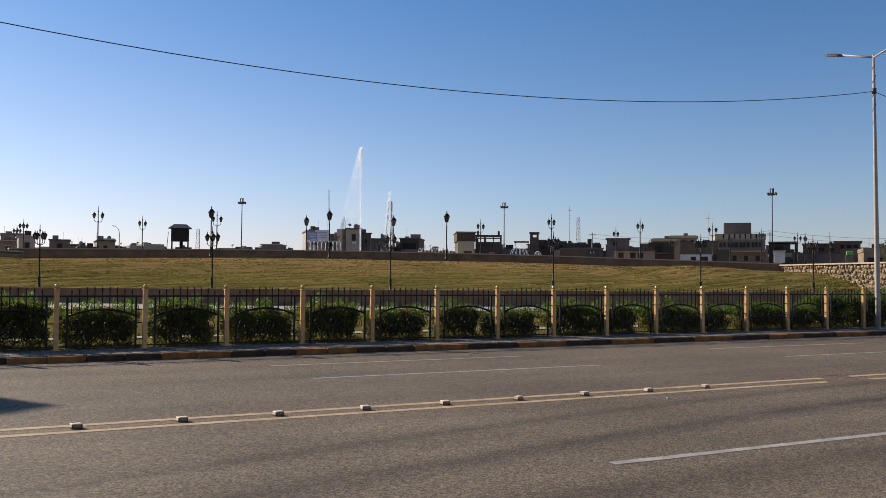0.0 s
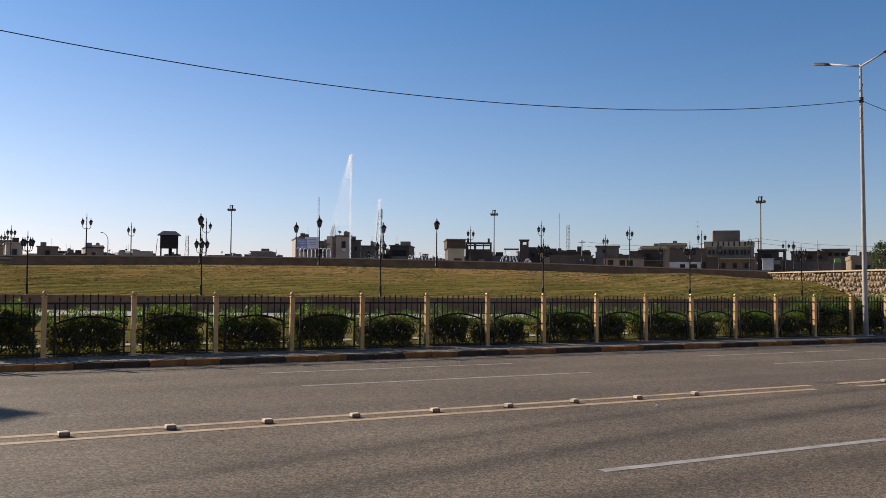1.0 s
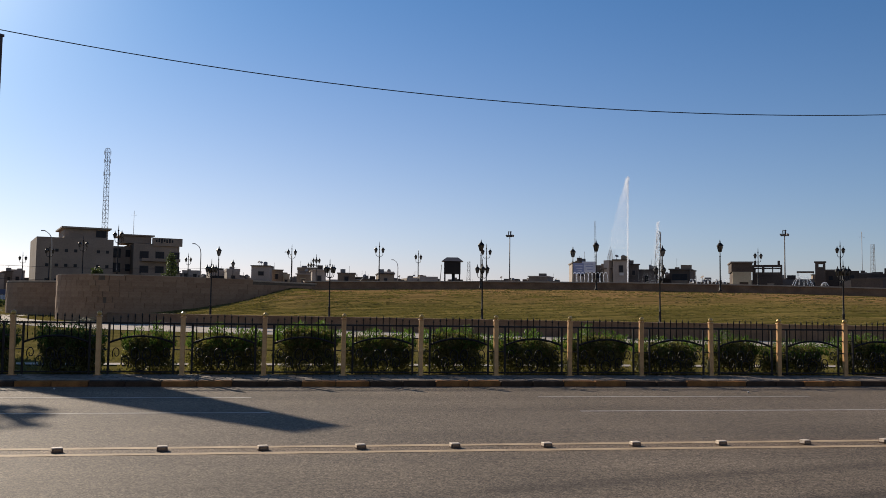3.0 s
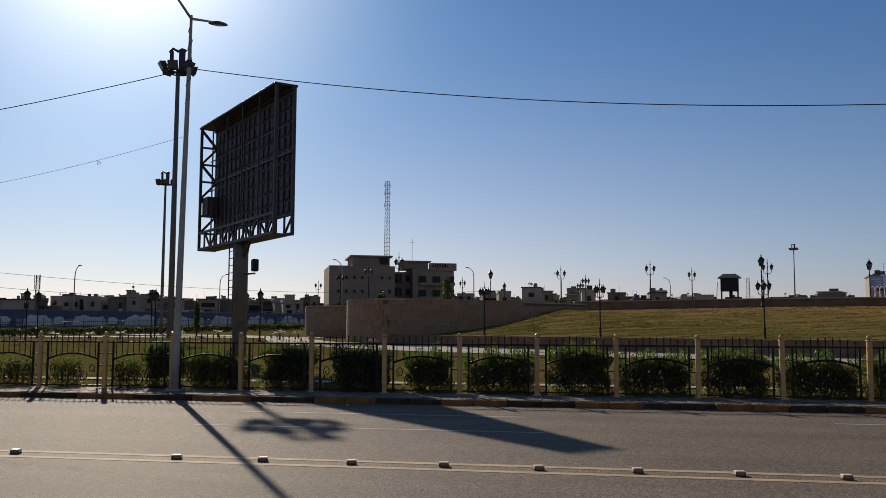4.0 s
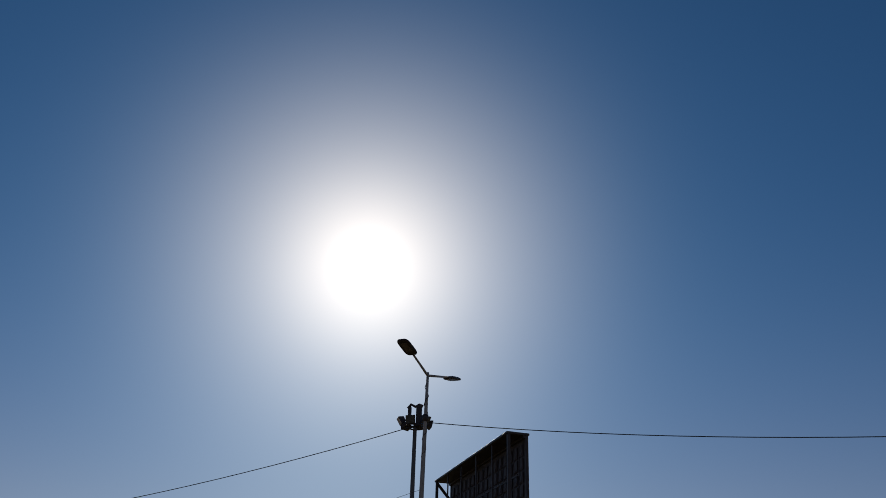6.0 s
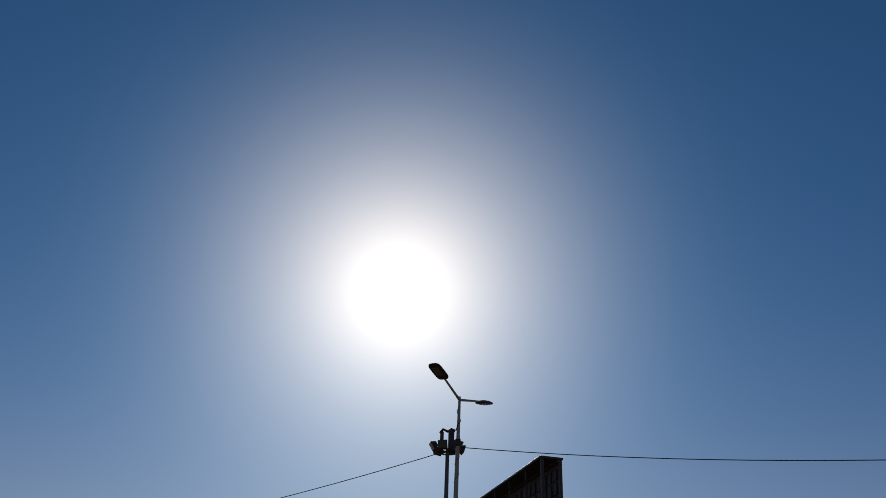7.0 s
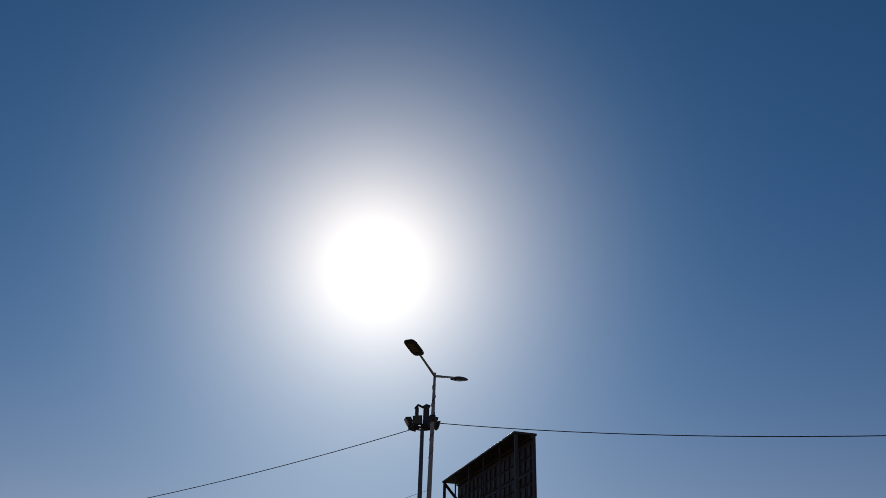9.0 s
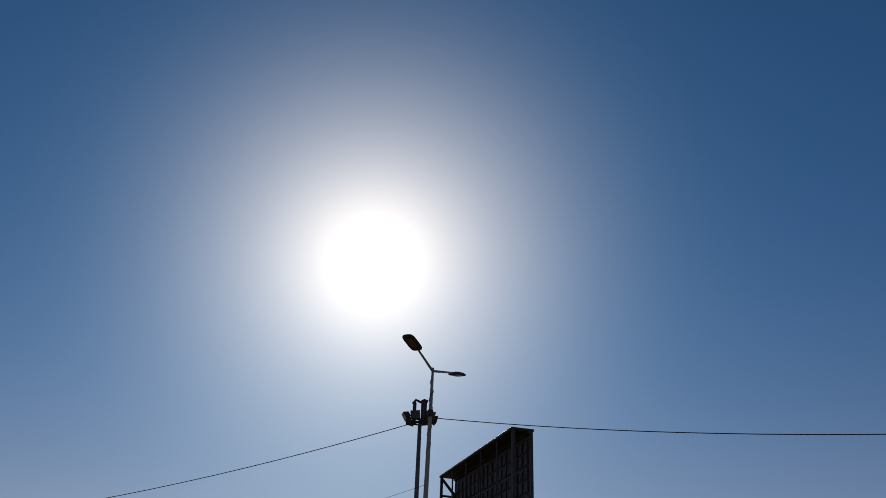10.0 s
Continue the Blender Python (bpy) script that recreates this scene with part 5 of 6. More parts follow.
def cream_house():
    """The two-storey cream house with a row of windows and slotted parapet."""
    p = polar(45.25, 135)
    g = PLAZA_Z - 0.1
    t = thing("villa", pose(p.x, p.y, g, 0, 0, -45.25 + 3), "cream two-storey house with slotted parapet and grey upper block", "house")
    t.scale = (0.9, 0.9, 0.93)
    w, d = 7.6, 9
    part("lower_wall", box((0, d / 2, 1.4), (w, d, 2.8)), RENDER_TAN, t)
    part("upper_wall", box((0, d / 2 - 0.2, 3.75), (w + 0.2, d, 1.9)), RENDER_TAN, t)
    for i in range(11):
        window(t, pose(-3.1 + 0.62 * i + (0.12 if i % 3 == 2 else 0), -0.3, 3.85), 0.34, 0.7)
    par = part("parapet", box((0, d / 2 - 0.15, 5.15), (w + 0.4, d + 0.2, 0.9)), RENDER_CREAM, t)
    for i in range(7):
        part("slot", box((-2.6 + 0.85 * i, -0.28, 5.2), (0.2, 0.08, 0.75)), WINDOW_DARK, par)
    part("upper_block", box((-0.3, d / 2, 6.55), (4.3, 5, 1.9)), RENDER_GREY, t, "weathered grey block on the roof")
    part("canopy", box((0, -0.5, 2.8), (w + 0.3, 1.2, 0.14)), RENDER_CREAM, t)
    for i in range(4):
        window(t, pose(-2.7 + 1.8 * i, 0, 1.7), 0.6, 0.8)


cream_house()


def unfinished_block():
    """The large bare concrete building: a left wing with small holes, a recess, a right wing with balconies."""
    r, mid = 190, -12.8
    p = polar(mid, r)
    g = 3.0
    t = thing("concrete_building", pose(p.x, p.y, g, 0, 0, -mid + 8), "large unfinished grey concrete building with empty windows", "building")
    top = lambda el: EYE + r * math.tan(radians(el)) - g
    X = lambda az: r * math.tan(radians(az - mid))
    a, b, c, e, f_ = X(-16.95), X(-15.54), X(-12.6), X(-11.6), X(-8.45)
    h1, h2, h3, h4 = top(3.82), top(4.5), top(3.55), top(3.95)
    part("wing", box(((a + c) / 2, 9, h1 / 2), (c - a, 18, h1)), BARE_CONCRETE, t)
    part("roof_block", box(((b + c) / 2 - 0.2, 8, (h1 + h2) / 2 - 0.2), (c - b - 1.4, 12, h2 - h1 + 0.1)), BARE_CONCRETE, t)
    part("roof_slab", box(((b + c) / 2 - 0.2, 8, h2), (c - b - 0.2, 13.5, 0.35), 0.03), BARE_CONCRETE, t)
    part("link", box(((c + e) / 2 + 1.5, 11, h3 / 2), (e - c + 5, 10, h3)), BARE_CONCRETE, t)
    part("right_wing", box(((e + f_) / 2 + 0.5, 10, h4 / 2 - 0.4), (f_ - e - 1, 16, h4 - 0.8)), BARE_CONCRETE, t)
    part("roof_block", box((e + 2.2, 9, h4 + 0.2), (5.6, 9, 1.6)), BARE_CONCRETE, t)
    part("roof_slab", box((e + 2.2, 9, h4 + 1.05), (6.8, 10.4, 0.3), 0.03), BARE_CONCRETE, t)
    # broad parapet with the unreadable sign as bars
    sign = part("sign_band", box(((e + f_) / 2 + 2.6, 1.7, h4 - 0.3), (f_ - e - 4.2, 0.5, 1.7)), BARE_CONCRETE, t)
    for i in range(7):
        part("sign_bar", box(((e + f_) / 2 + 0.3 + 0.55 * i, 1.43, h4 - 0.1 + 0.1 * (i % 2)), (0.34, 0.06, 0.55 + 0.2 * (i % 3))), WINDOW_DARK, sign)
    # small square holes in the left wing, their inner shade painted as dark sheets
    for i in range(8):
        for j in range(5):
            if i in (4,):
                continue
            m = pose(a + 2.0 + 1.75 * i + (0.8 if i > 4 else 0), 0, h1 - 2.6 - 3.0 * j)
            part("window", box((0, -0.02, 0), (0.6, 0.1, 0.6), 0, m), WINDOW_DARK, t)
    # large empty openings in the recess and right wing, shade painted on dark sheets
    for j in range(4):
        z = h4 - 3.2 - 3.1 * j
        for i in range(3):
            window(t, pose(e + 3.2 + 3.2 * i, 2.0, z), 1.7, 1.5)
        slab = part("balcony", box(((e + f_) / 2 + 1.2, 1.3, z - 1.25), (f_ - e - 2.5, 1.6, 0.22), 0.02), BARE_CONCRETE, t)
        part("balcony_wall", box(((e + f_) / 2 + 1.2, 0.55, z - 0.95), (f_ - e - 2.5, 0.12, 0.45)), BARE_CONCRETE, slab)
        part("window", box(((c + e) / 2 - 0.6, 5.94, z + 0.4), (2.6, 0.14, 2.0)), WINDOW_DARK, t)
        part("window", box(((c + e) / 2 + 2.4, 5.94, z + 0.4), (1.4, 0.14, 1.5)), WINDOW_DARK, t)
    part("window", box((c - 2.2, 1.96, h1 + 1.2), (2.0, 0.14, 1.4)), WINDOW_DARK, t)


unfinished_block()


def lattice_mast(az, r, el_top, el_base, w0, w1, name, label, antennas=True, rod=1.0):
    p = polar(az, r)
    z0, z1 = EYE + r * math.tan(radians(el_base)) - 3.0, EYE + r * math.tan(radians(el_top))
    t = thing(name, pose(p.x, p.y, z0, 0, 0, 20), label, "radio mast", "radio masts of the town")
    h = z1 - z0
    n = max(6, int(h / (w0 * 1.3)))

    def at(k, s):
        w = w0 + (w1 - w0) * s
        a = k * math.tau / 3 + 0.4
        return Vector((w * math.cos(a), w * math.sin(a), h * s))

    for k in range(3):
        part("leg", tube([at(k, 0), at(k, 1)], 0.06 * rod, 5), COLUMN_GREY, t)
    for k in range(3):
        bm = bmesh.new()
        for i in range(n):
            a, b = at(k, i / n), at((k + 1) % 3, (i + 1) / n)
            add_tube(bm, [a, b], 0.035 * rod, 4)
            add_tube(bm, [at(k, (i + 1) / n), b], 0.035 * rod, 4)
        tagged(part("bracing", bm, COLUMN_GREY, t), kind="stuff")
    if antennas:
        for s in (0.72, 0.86, 0.95):
            for d in (-1, 1):
                part("antenna", box((d * (w1 + 0.15), 0, h * s), (0.14, 0.14, 1.1), 0.03), RENDER_WHITE, t)
    # the mast stands on a block
    part("plinth", box((0, 0, (2.0 - z0) / 2), (w0 * 2.2, w0 * 2.2, z0 - 2.0)), RENDER_GREY, t)
    return t


lattice_mast(-13.15, 235, 9.47, 4.5, 0.85, 0.6, "radio_mast", "tall grey lattice radio mast with antennas")
lattice_mast(22.6, 200, 4.98, 2.2, 1.3, 0.4, "radio_mast", "grey lattice radio mast with antennas")
lattice_mast(18.53, 210, 5.66, 2.8, 0.3, 0.22, "radio_mast", "slender lattice radio mast", False, rod=0.3)
lattice_mast(35.11, 200, 3.99, 2.2, 0.6, 0.4, "radio_mast", "short lattice radio mast", False, rod=0.6)
lattice_mast(10.2, 170, 2.95, 1.6, 0.6, 0.3, "radio_mast", "short lattice radio mast", False, rod=0.6)
lattice_mast(-34.7, 200, 2.84, 1.2, 0.5, 0.4, "radio_mast", "thin lattice radio mast with antennas")
for az, r, el, base in ((34.52, 180, 4.77, 1.6), (43.35, 160, 4.21, 1.4), (50.38, 150, 2.94, 0.9), (-11.46, 200, 5.7, 4.0), (-39.0, 180, 3.0, 0.8), (-37.6, 190, 2.4, 0.8), (-43.9, 90, 5.0, 1.5)):
    p = polar(az, r)
    z0 = EYE + r * math.tan(radians(base)) - 1.5
    t = thing("aerial_pole", pose(p.x, p.y, 0), "thin grey aerial pole", "aerial pole", "aerial poles of the town")
    part("pole", tube([(0, 0, 2.0), (0, 0, EYE + r * math.tan(radians(el)))], 0.05, 5), GALVANISED, t)
    if az > -30:
        part("crossbar", tube([(-0.6, 0, EYE + r * math.tan(radians(el)) - 1.0), (0.6, 0, EYE + r * math.tan(radians(el)) - 1.0)], 0.03, 4), GALVANISED, t)


def curved_lamp(m):
    t = thing("road_lamp", m, "grey road lamp with a curved arm", "road lamp", "road lamps with curved arms")
    pts = [(0, 0, 0), (0, 0, 7.2), (-0.1, 0, 8.0), (-0.35, 0, 8.5), (-0.7, 0, 8.8), (-1.0, 0, 8.95)]
    part("pole", tube(pts, [0.11, 0.08, 0.07, 0.06, 0.05, 0.045], 8), GALVANISED, t)
    part("lamp_head", box((-1.25, 0, 9.0), (0.6, 0.3, 0.14), 0.04), DARK_STEEL, t)
    part("base", lathe([(0.2, 0), (0.2, 0.3), (0.12, 0.4)], 8), GALVANISED, t)
    return t


lamp = None
for az, el, turn in ((-1.93, 3.46, 0), (-7.73, 3.84, 0), (5.05, 3.08, 0), (-16.51, 4.31, 0), (-23.56, 3.04, 180), (-39.85, 5.4, 120), (-32.53, 3.6, 120), (-42.3, 3.9, 120)):
    on_hill = az > -18
    z = PLAZA_Z if on_hill else 1.6
    r = (z + 9.05 - EYE) / math.tan(radians(el))
    p = polar(az + {0: 0.4, 120: -0.1, 180: -0.4}[turn], r)
    zz = z - 0.2 if on_hill else lift(p.x, p.y) - 0.05
    m = pose(p.x, p.y, zz, 0, 0, turn - az)
    lamp = curved_lamp(m) if lamp is None else (copy_thing(lamp, m), lamp)[1]


def water_tower():
    p = polar(9.08, 85)
    t = thing("water_tower", pose(p.x, p.y, PLAZA_Z - 0.1, 0, 0, -9), "dark raised hut with a pitched roof on four legs", "water tower")
    t.scale = (1.12, 1.1, 1.03)
    part("tank_box", box((0, 0, 2.15), (1.45, 1.4, 1.2), 0.02), IRON, t)
    bm = bmesh.new()
    vs = [bm.verts.new(q) for q in ((-0.95, -0.9, 2.74), (0.95, -0.9, 2.74), (0.95, 0.9, 2.74), (-0.95, 0.9, 2.74), (-0.5, 0, 3.15), (0.5, 0, 3.15))]
    for q in ((0, 1, 5, 4), (1, 2, 5), (2, 3, 4, 5), (3, 0, 4), (3, 2, 1, 0)):
        bm.faces.new([vs[i] for i in q])
    part("roof", bm, DARK_STEEL, t)
    for x in (-0.65, 0.65):
        for y in (-0.6, 0.6):
            part("leg", box((x, y, 0.8), (0.12, 0.12, 1.6)), IRON, t)
    part("pipe", tube([(0.1, -0.2, 1.6), (0.1, -0.2, 0)], 0.14, 8), IRON, t)
    part("brace", tube([(-1.1, -0.6, 0), (-0.95, -0.6, 2.4)], 0.03, 5), DARK_STEEL, t)


water_tower()


# ---- fountains ----
def spray(name, fn, count, size, label):
    v, f = [], []
    for _ in range(count):
        p, s = fn(), size * random.uniform(0.5, 1.4)
        o = len(v)
        v += [p + Vector((random.uniform(-s, s), random.uniform(-s, s), random.uniform(-s, s) * 1.6)) for _ in range(3)]
        f.append((o, o + 1, o + 2))
    return tagged(raw(name, v, f, WATER), label, "fountain", kind="stuff")


def jet(az, r, el, spread, count):
    base, top = polar(az, r, PLAZA_Z), EYE + r * math.tan(radians(el))
    h = top - PLAZA_Z

    def drop():
        u = random.random()
        if u < 0.4:
            s = random.random()
            return base + Vector((random.gauss(0, 0.05 + 0.05 * s), random.gauss(0, 0.08), h * s))
        s = random.random() ** 1.5
        fall = 1 - s * 0.6
        return base + Vector((-spread * s ** 0.8 * random.random() + random.gauss(0, 0.1), random.gauss(0, 0.3), h * fall + random.gauss(0, 0.15)))

    return spray("fountain_spray", drop, count, 0.022, "tall white fountain jet falling to one side in fine spray")


jet(20.62, 135, 8.46, 3.2, 42000)
jet(22.55, 140, 5.55, 1.0, 10000)
p0 = polar(22.0, 138, PLAZA_Z)
spray("fountain_mist", lambda: p0 + Vector((random.gauss(0, 0.9), random.gauss(0, 0.6), abs(random.gauss(0, 1.4)))), 3500, 0.026, "white mist at the foot of a fountain")
for az, r, w, h, n, step in ((17.2, 120, 0.75, 3.25, 9, 0.25), (24.6, 120, 0.6, 2.4, 10, 0.23)):
    for i in range(n):
        p = polar(az + step * i, r, PLAZA_Z - 0.05)
        pts = [(p.x + w * (s / 10 - 0.5) * 1.3, p.y + 0.3 * (s / 10 - 0.5), p.z + h * (1 - (2 * s / 10 - 1) ** 4)) for s in range(11)]
        tagged(part("water_arc", tube(pts, 0.02, 5), WATER), "thin white arc of fountain water", "fountain", "fountain arcs on the plaza")
for az, r, w, h, n in ((31.2, 105, 1.55, 2.3, 13), (32.45, 106, 0.75, 1.6, 8)):
    p = polar(az, r, PLAZA_Z - 0.05)
    for i in range(n):
        a = math.tau * i / n
        dx, dy = w * math.cos(a), w * math.sin(a)
        pts = [(p.x + dx * s / 12, p.y + dy * s / 12, p.z + h * (1 - (s / 12) ** 2) + 0.3 * h * (s / 12) * (1 - s / 12)) for s in range(13)]
        tagged(part("water_arc", tube(pts, 0.01, 5), WATER), "thin white arc of a domed fountain", "fountain", "fountain arcs on the plaza")
for az, w, z, mat, word in ((17.46, 1.6, 7.3, BANNER_BLUE, "dark blue"), (18.1, 1.9, 7.6, BANNER_PALE, "pale")):
    p = polar(az, 153)
    t = thing("banner", pose(p.x, p.y, PLAZA_Z - 0.1, 0, 0, -az), f"{word} banner board on two posts", "banner", "banner boards")
    part("board", box((0, 0, z - PLAZA_Z + 1.6), (w * 1.25, 0.08, 1.9), 0.01), mat, t)
    for x in (-w * 0.5, w * 0.5):
        part("post", box((x, 0.08, (z - PLAZA_Z + 1.6) / 2), (0.1, 0.1, z - PLAZA_Z + 1.6)), DARK_STEEL, t)
    for j in range(3):
        part("text_bar", box((0.1 * j, -0.05, z - PLAZA_Z + 2.1 - 0.45 * j), (w * (0.8 - 0.15 * j), 0.03, 0.14)), BANNER_PALE if mat is BANNER_BLUE else BANNER_BLUE, t)
p = polar(47.55, 84)
t = thing("kiosk", pose(p.x, p.y, PLAZA_Z - 0.1, 0, 0, -47), "small white painted kiosk on the plaza", "kiosk")
part("body", box((0, 0, 0.5), (0.95, 0.95, 1.0), 0.02), RENDER_WHITE, t)
part("roof", box((0, 0, 1.04), (1.1, 1.1, 0.09), 0.01), RENDER_PALE, t)

# ---- painted wall, railings and hedge beyond the lawn ----
A, B = polar(-50, 118), polar(-14.5, 172)
u = (B - A).normalized()
mural = tagged(wall_along("wall_mural", [A.lerp(B, i / 20) for i in range(21)], 0.6, 3.65, 0.3, BLUE_PAINT), "long boundary wall painted dark blue with pale shapes", "wall", kind="structure")
turn = math.degrees(math.atan2(u.y, u.x))
length = (B - A).length


def paint(pts, s, z, mat, name):
    """A flat painted shape on the wall, from (along, up) pairs."""
    m = Matrix.Translation(A + u * s) @ pose(0, 0, 0, 0, 0, turn)
    v = [m @ Vector((a, -0.02, z + b)) for a, b in pts]
    return raw(name, v, [tuple(range(len(v)))], mat, mural)


rnd = random.Random(5)
s = 2.0
while s < length - 8:
    paint([(0, 0), (6.8, 0), (6.8, 1.0), (0, 1.0)], s, 1.45, GREY_PAINT, "painted_band")
    w, h = rnd.uniform(4.0, 5.6), rnd.uniform(1.3, 1.7)
    hump = [(0, 0)] + [(w * (0.5 - 0.5 * math.cos(math.pi * i / 10)), h * math.sin(math.pi * i / 10) ** 0.5 * rnd.uniform(0.72, 1.08)) for i in range(1, 10)] + [(w, 0)]
    ob = paint(hump, s + 1.0, 1.6, PALE_PAINT, "painted_hill")
    ob.location = Vector((u.y, -u.x, 0)) * 0.012
    ob = paint([(w + 1.2, 0.15), (w + 2.8, 0.15), (w + 3.0, 0.8), (w + 2.4, 1.2), (w + 1.4, 1.1)], s, 1.6, PALE_PAINT, "painted_shape")
    ob.location = Vector((u.y, -u.x, 0)) * 0.012
    s += rnd.uniform(7.0, 8.6)
wall_along("coping", [A.lerp(B, i / 20) + Vector((0, -0.05, 0)) for i in range(21)], 3.65, 3.72, 0.4, GREY_PAINT, mural)


a, b = polar(-48, 92), polar(-17.5, 122)
bm = bmesh.new()
n = int((b - a).length / 0.22)
for i in range(n):
    p = a.lerp(b, i / n)
    z = lift(p.x, p.y)
    add_tube(bm, [(p.x, p.y, z), (p.x, p.y, z + (1.45 if i % 10 else 1.7))], 0.016 if i % 10 else 0.05, 3, False)
for zz in (0.2, 1.25):
    add_tube(bm, [(a.x, a.y, lift(a.x, a.y) + zz), (b.x, b.y, lift(b.x, b.y) + zz)], 0.03, 4)
tagged(part("far_railing", bm, IRON), "black iron railing beyond the lawn", "railing", kind="stuff")
rnd = random.Random(9)
a2, b2 = polar(-48, 88), polar(-18.5, 112)


def band():
    q = a2.lerp(b2, rnd.random())
    hh = 0.75 + 0.45 * noise.noise((q.x * 0.35, q.y * 0.35, 2))
    return Vector((q.x + rnd.uniform(-0.6, 0.6), q.y + rnd.uniform(-0.6, 0.6), lift(q.x, q.y) + rnd.random() ** 0.7 * max(0.2, hh)))


tagged(leaf_cloud("far_hedge", band, 9000, 0.24, TREE_LEAF, None, 0.5), "dark low hedge along the far railing", "hedge", kind="stuff")


# ---- plants on the lawn and plaza ----
def young_palm(m, h):
    t = thing("young_palm", m, "young green palm with arching fronds on the lawn", "palm", "young palms on the lawn")
    part("trunk", tube([(0, 0, -0.05), (0, 0, 0.25 * h), (0, 0, 0.4 * h)], [0.1, 0.09, 0.05], 7), TWIG, t)
    for k in range(13):
        a = k * 2.4
        v, f = [], []
        L = h * random.uniform(0.6, 0.85)
        rise = random.uniform(0.5, 1.1)
        for i in range(8):
            s = i / 7
            rad, z = L * s * 0.85, 0.38 * h + L * (rise * s - 0.95 * s * s)
            c = Vector((rad * math.cos(a), rad * math.sin(a), z))
            for d in (-1, 1):
                tip = c + Vector((-math.sin(a) * d * 0.22 * (1 - s * 0.6), math.cos(a) * d * 0.22 * (1 - s * 0.6), -0.05)) + Vector((math.cos(a), math.sin(a), 0)) * 0.1
                o = len(v)
                v += [c, c + Vector((math.cos(a), math.sin(a), 0)) * 0.07, tip]
                f.append((o, o + 1, o + 2))
        raw("frond", v, f, TREE_LEAF, t)
    return t


palm = None
for az, r, h in ((-20.1, 76, 1.5), (-18.9, 80, 1.1), (-29.9, 82, 1.2), (-31.7, 84, 1.0), (-33.6, 85, 1.0), (-24.0, 84, 1.2), (-22.9, 82, 1.1), (-37.5, 82, 1.3), (-39.2, 80, 1.1), (-26.3, 86, 0.9), (-14.0, 60, 1.0)):
    p = polar(az, r)
    m = pose(p.x, p.y, lift(p.x, p.y), 0, 0, random.uniform(0, 360))
    if palm is None:
        palm = young_palm(m, 1.4)
    else:
        ob = copy_thing(palm, m)
        ob.scale = (h / 1.4,) * 3


def tree(m, h, w, label, shape):
    t = thing("tree", m, label, "tree")
    part("trunk", tube([(0, 0, -0.1), (0.02, 0, h * 0.3), (0, 0.02, h * 0.9)], [0.09 * h / 4, 0.07 * h / 4, 0.015], 7), TWIG, t)
    tips = []
    for k in range(26):
        s = 0.15 + 0.8 * k / 26
        a = k * 2.4
        rad = w * shape(s) * random.uniform(0.6, 1.0)
        e = Vector((rad * math.cos(a), rad * math.sin(a), h * s + 0.25 * rad))
        part("limb", tube([(0, 0, h * s - 0.1 * rad), e * 1.0], [0.025, 0.006], 4), TWIG, t)
        tips.append((e, rad))

    def leaf():
        e, rad = random.choice(tips)
        return Vector((e.x * random.uniform(0.25, 1.1), e.y * random.uniform(0.25, 1.1), e.z)) + Vector((random.gauss(0, 0.12), random.gauss(0, 0.12), random.gauss(0, 0.16)))

    tagged(leaf_cloud("crown", leaf, 2000, 0.13, TREE_LEAF, t, 0.6), kind="stuff")
    return t


tree(plaza_at(-9.1, 96, -0.15), 3.7, 0.95, "small dark tree on the raised plaza", lambda s: 1.2 * (1 - s) ** 0.6 * min(1, s * 5))
tree(plaza_at(-13.5, 92, -0.15), 1.6, 0.7, "low dark shrub on the raised plaza", lambda s: math.sin(math.pi * s) ** 0.5)
p = polar(-25.33, 88)
tree(pose(p.x, p.y, lift(p.x, p.y)), 3.4, 0.36, "slender young conifer on the lawn", lambda s: (1 - s) ** 0.7)
p = polar(-38.05, 92)
tree(pose(p.x, p.y, lift(p.x, p.y)), 3.2, 0.45, "slender young conifer beside the far railing", lambda s: (1 - s) ** 0.7)
p = polar(53.85, 100)
tree(pose(p.x, p.y, PLAZA_Z - 0.3), 3.4, 1.3, "bushy dark tree behind the rubble wall", lambda s: math.sin(math.pi * min(1, s * 1.05)) ** 0.6)


# ---- tanks and hut at the edge of the lawn ----
def tank_stand(m, w, z0, z1, label):
    t = thing("water_tank", m, label, "water tank", "water tanks on stands")
    part("tank", box((0, 0, (z0 + z1) / 2), (w, w, z1 - z0), 0.03), PALE_TANK, t)
    for x in (-w / 2 + 0.05, w / 2 - 0.05):
        for y in (-w / 2 + 0.05, w / 2 - 0.05):
            part("leg", box((x, y, z0 / 2), (0.08, 0.08, z0)), IRON, t)
    for k in range(3):
        for d in (-1, 1):
            part("brace", tube([(-d * w / 2, -w / 2, z0 * k / 3), (d * w / 2, -w / 2, z0 * (k + 1) / 3)], 0.025, 4), IRON, t)
    return t


p = polar(-42.8, 60)
tank_stand(pose(p.x, p.y, lift(p.x, p.y), 0, 0, 40), 1.1, 3.55, 4.8, "pale metal water tank on a lattice stand")
p = polar(-44.5, 60)
tank_stand(pose(p.x, p.y, lift(p.x, p.y), 0, 0, 40), 1.3, 3.4, 4.75, "large grey metal water tank on a lattice stand")
p = polar(-45.6, 63)
t = thing("pump_house", pose(p.x, p.y, lift(p.x, p.y) - 0.05, 0, 0, 44), "small brown rendered pump house with a flat roof", "hut")
part("wall", box((0, 0, 1.6), (5.0, 4.0, 3.2)), RENDER_TAN, t)
part("roof", box((0, 0, 3.27), (5.4, 4.4, 0.16), 0.02), RENDER_PALE, t)
part("door", box((1.0, -2.02, 1.0), (0.9, 0.06, 2.0)), DARK_STEEL, t)
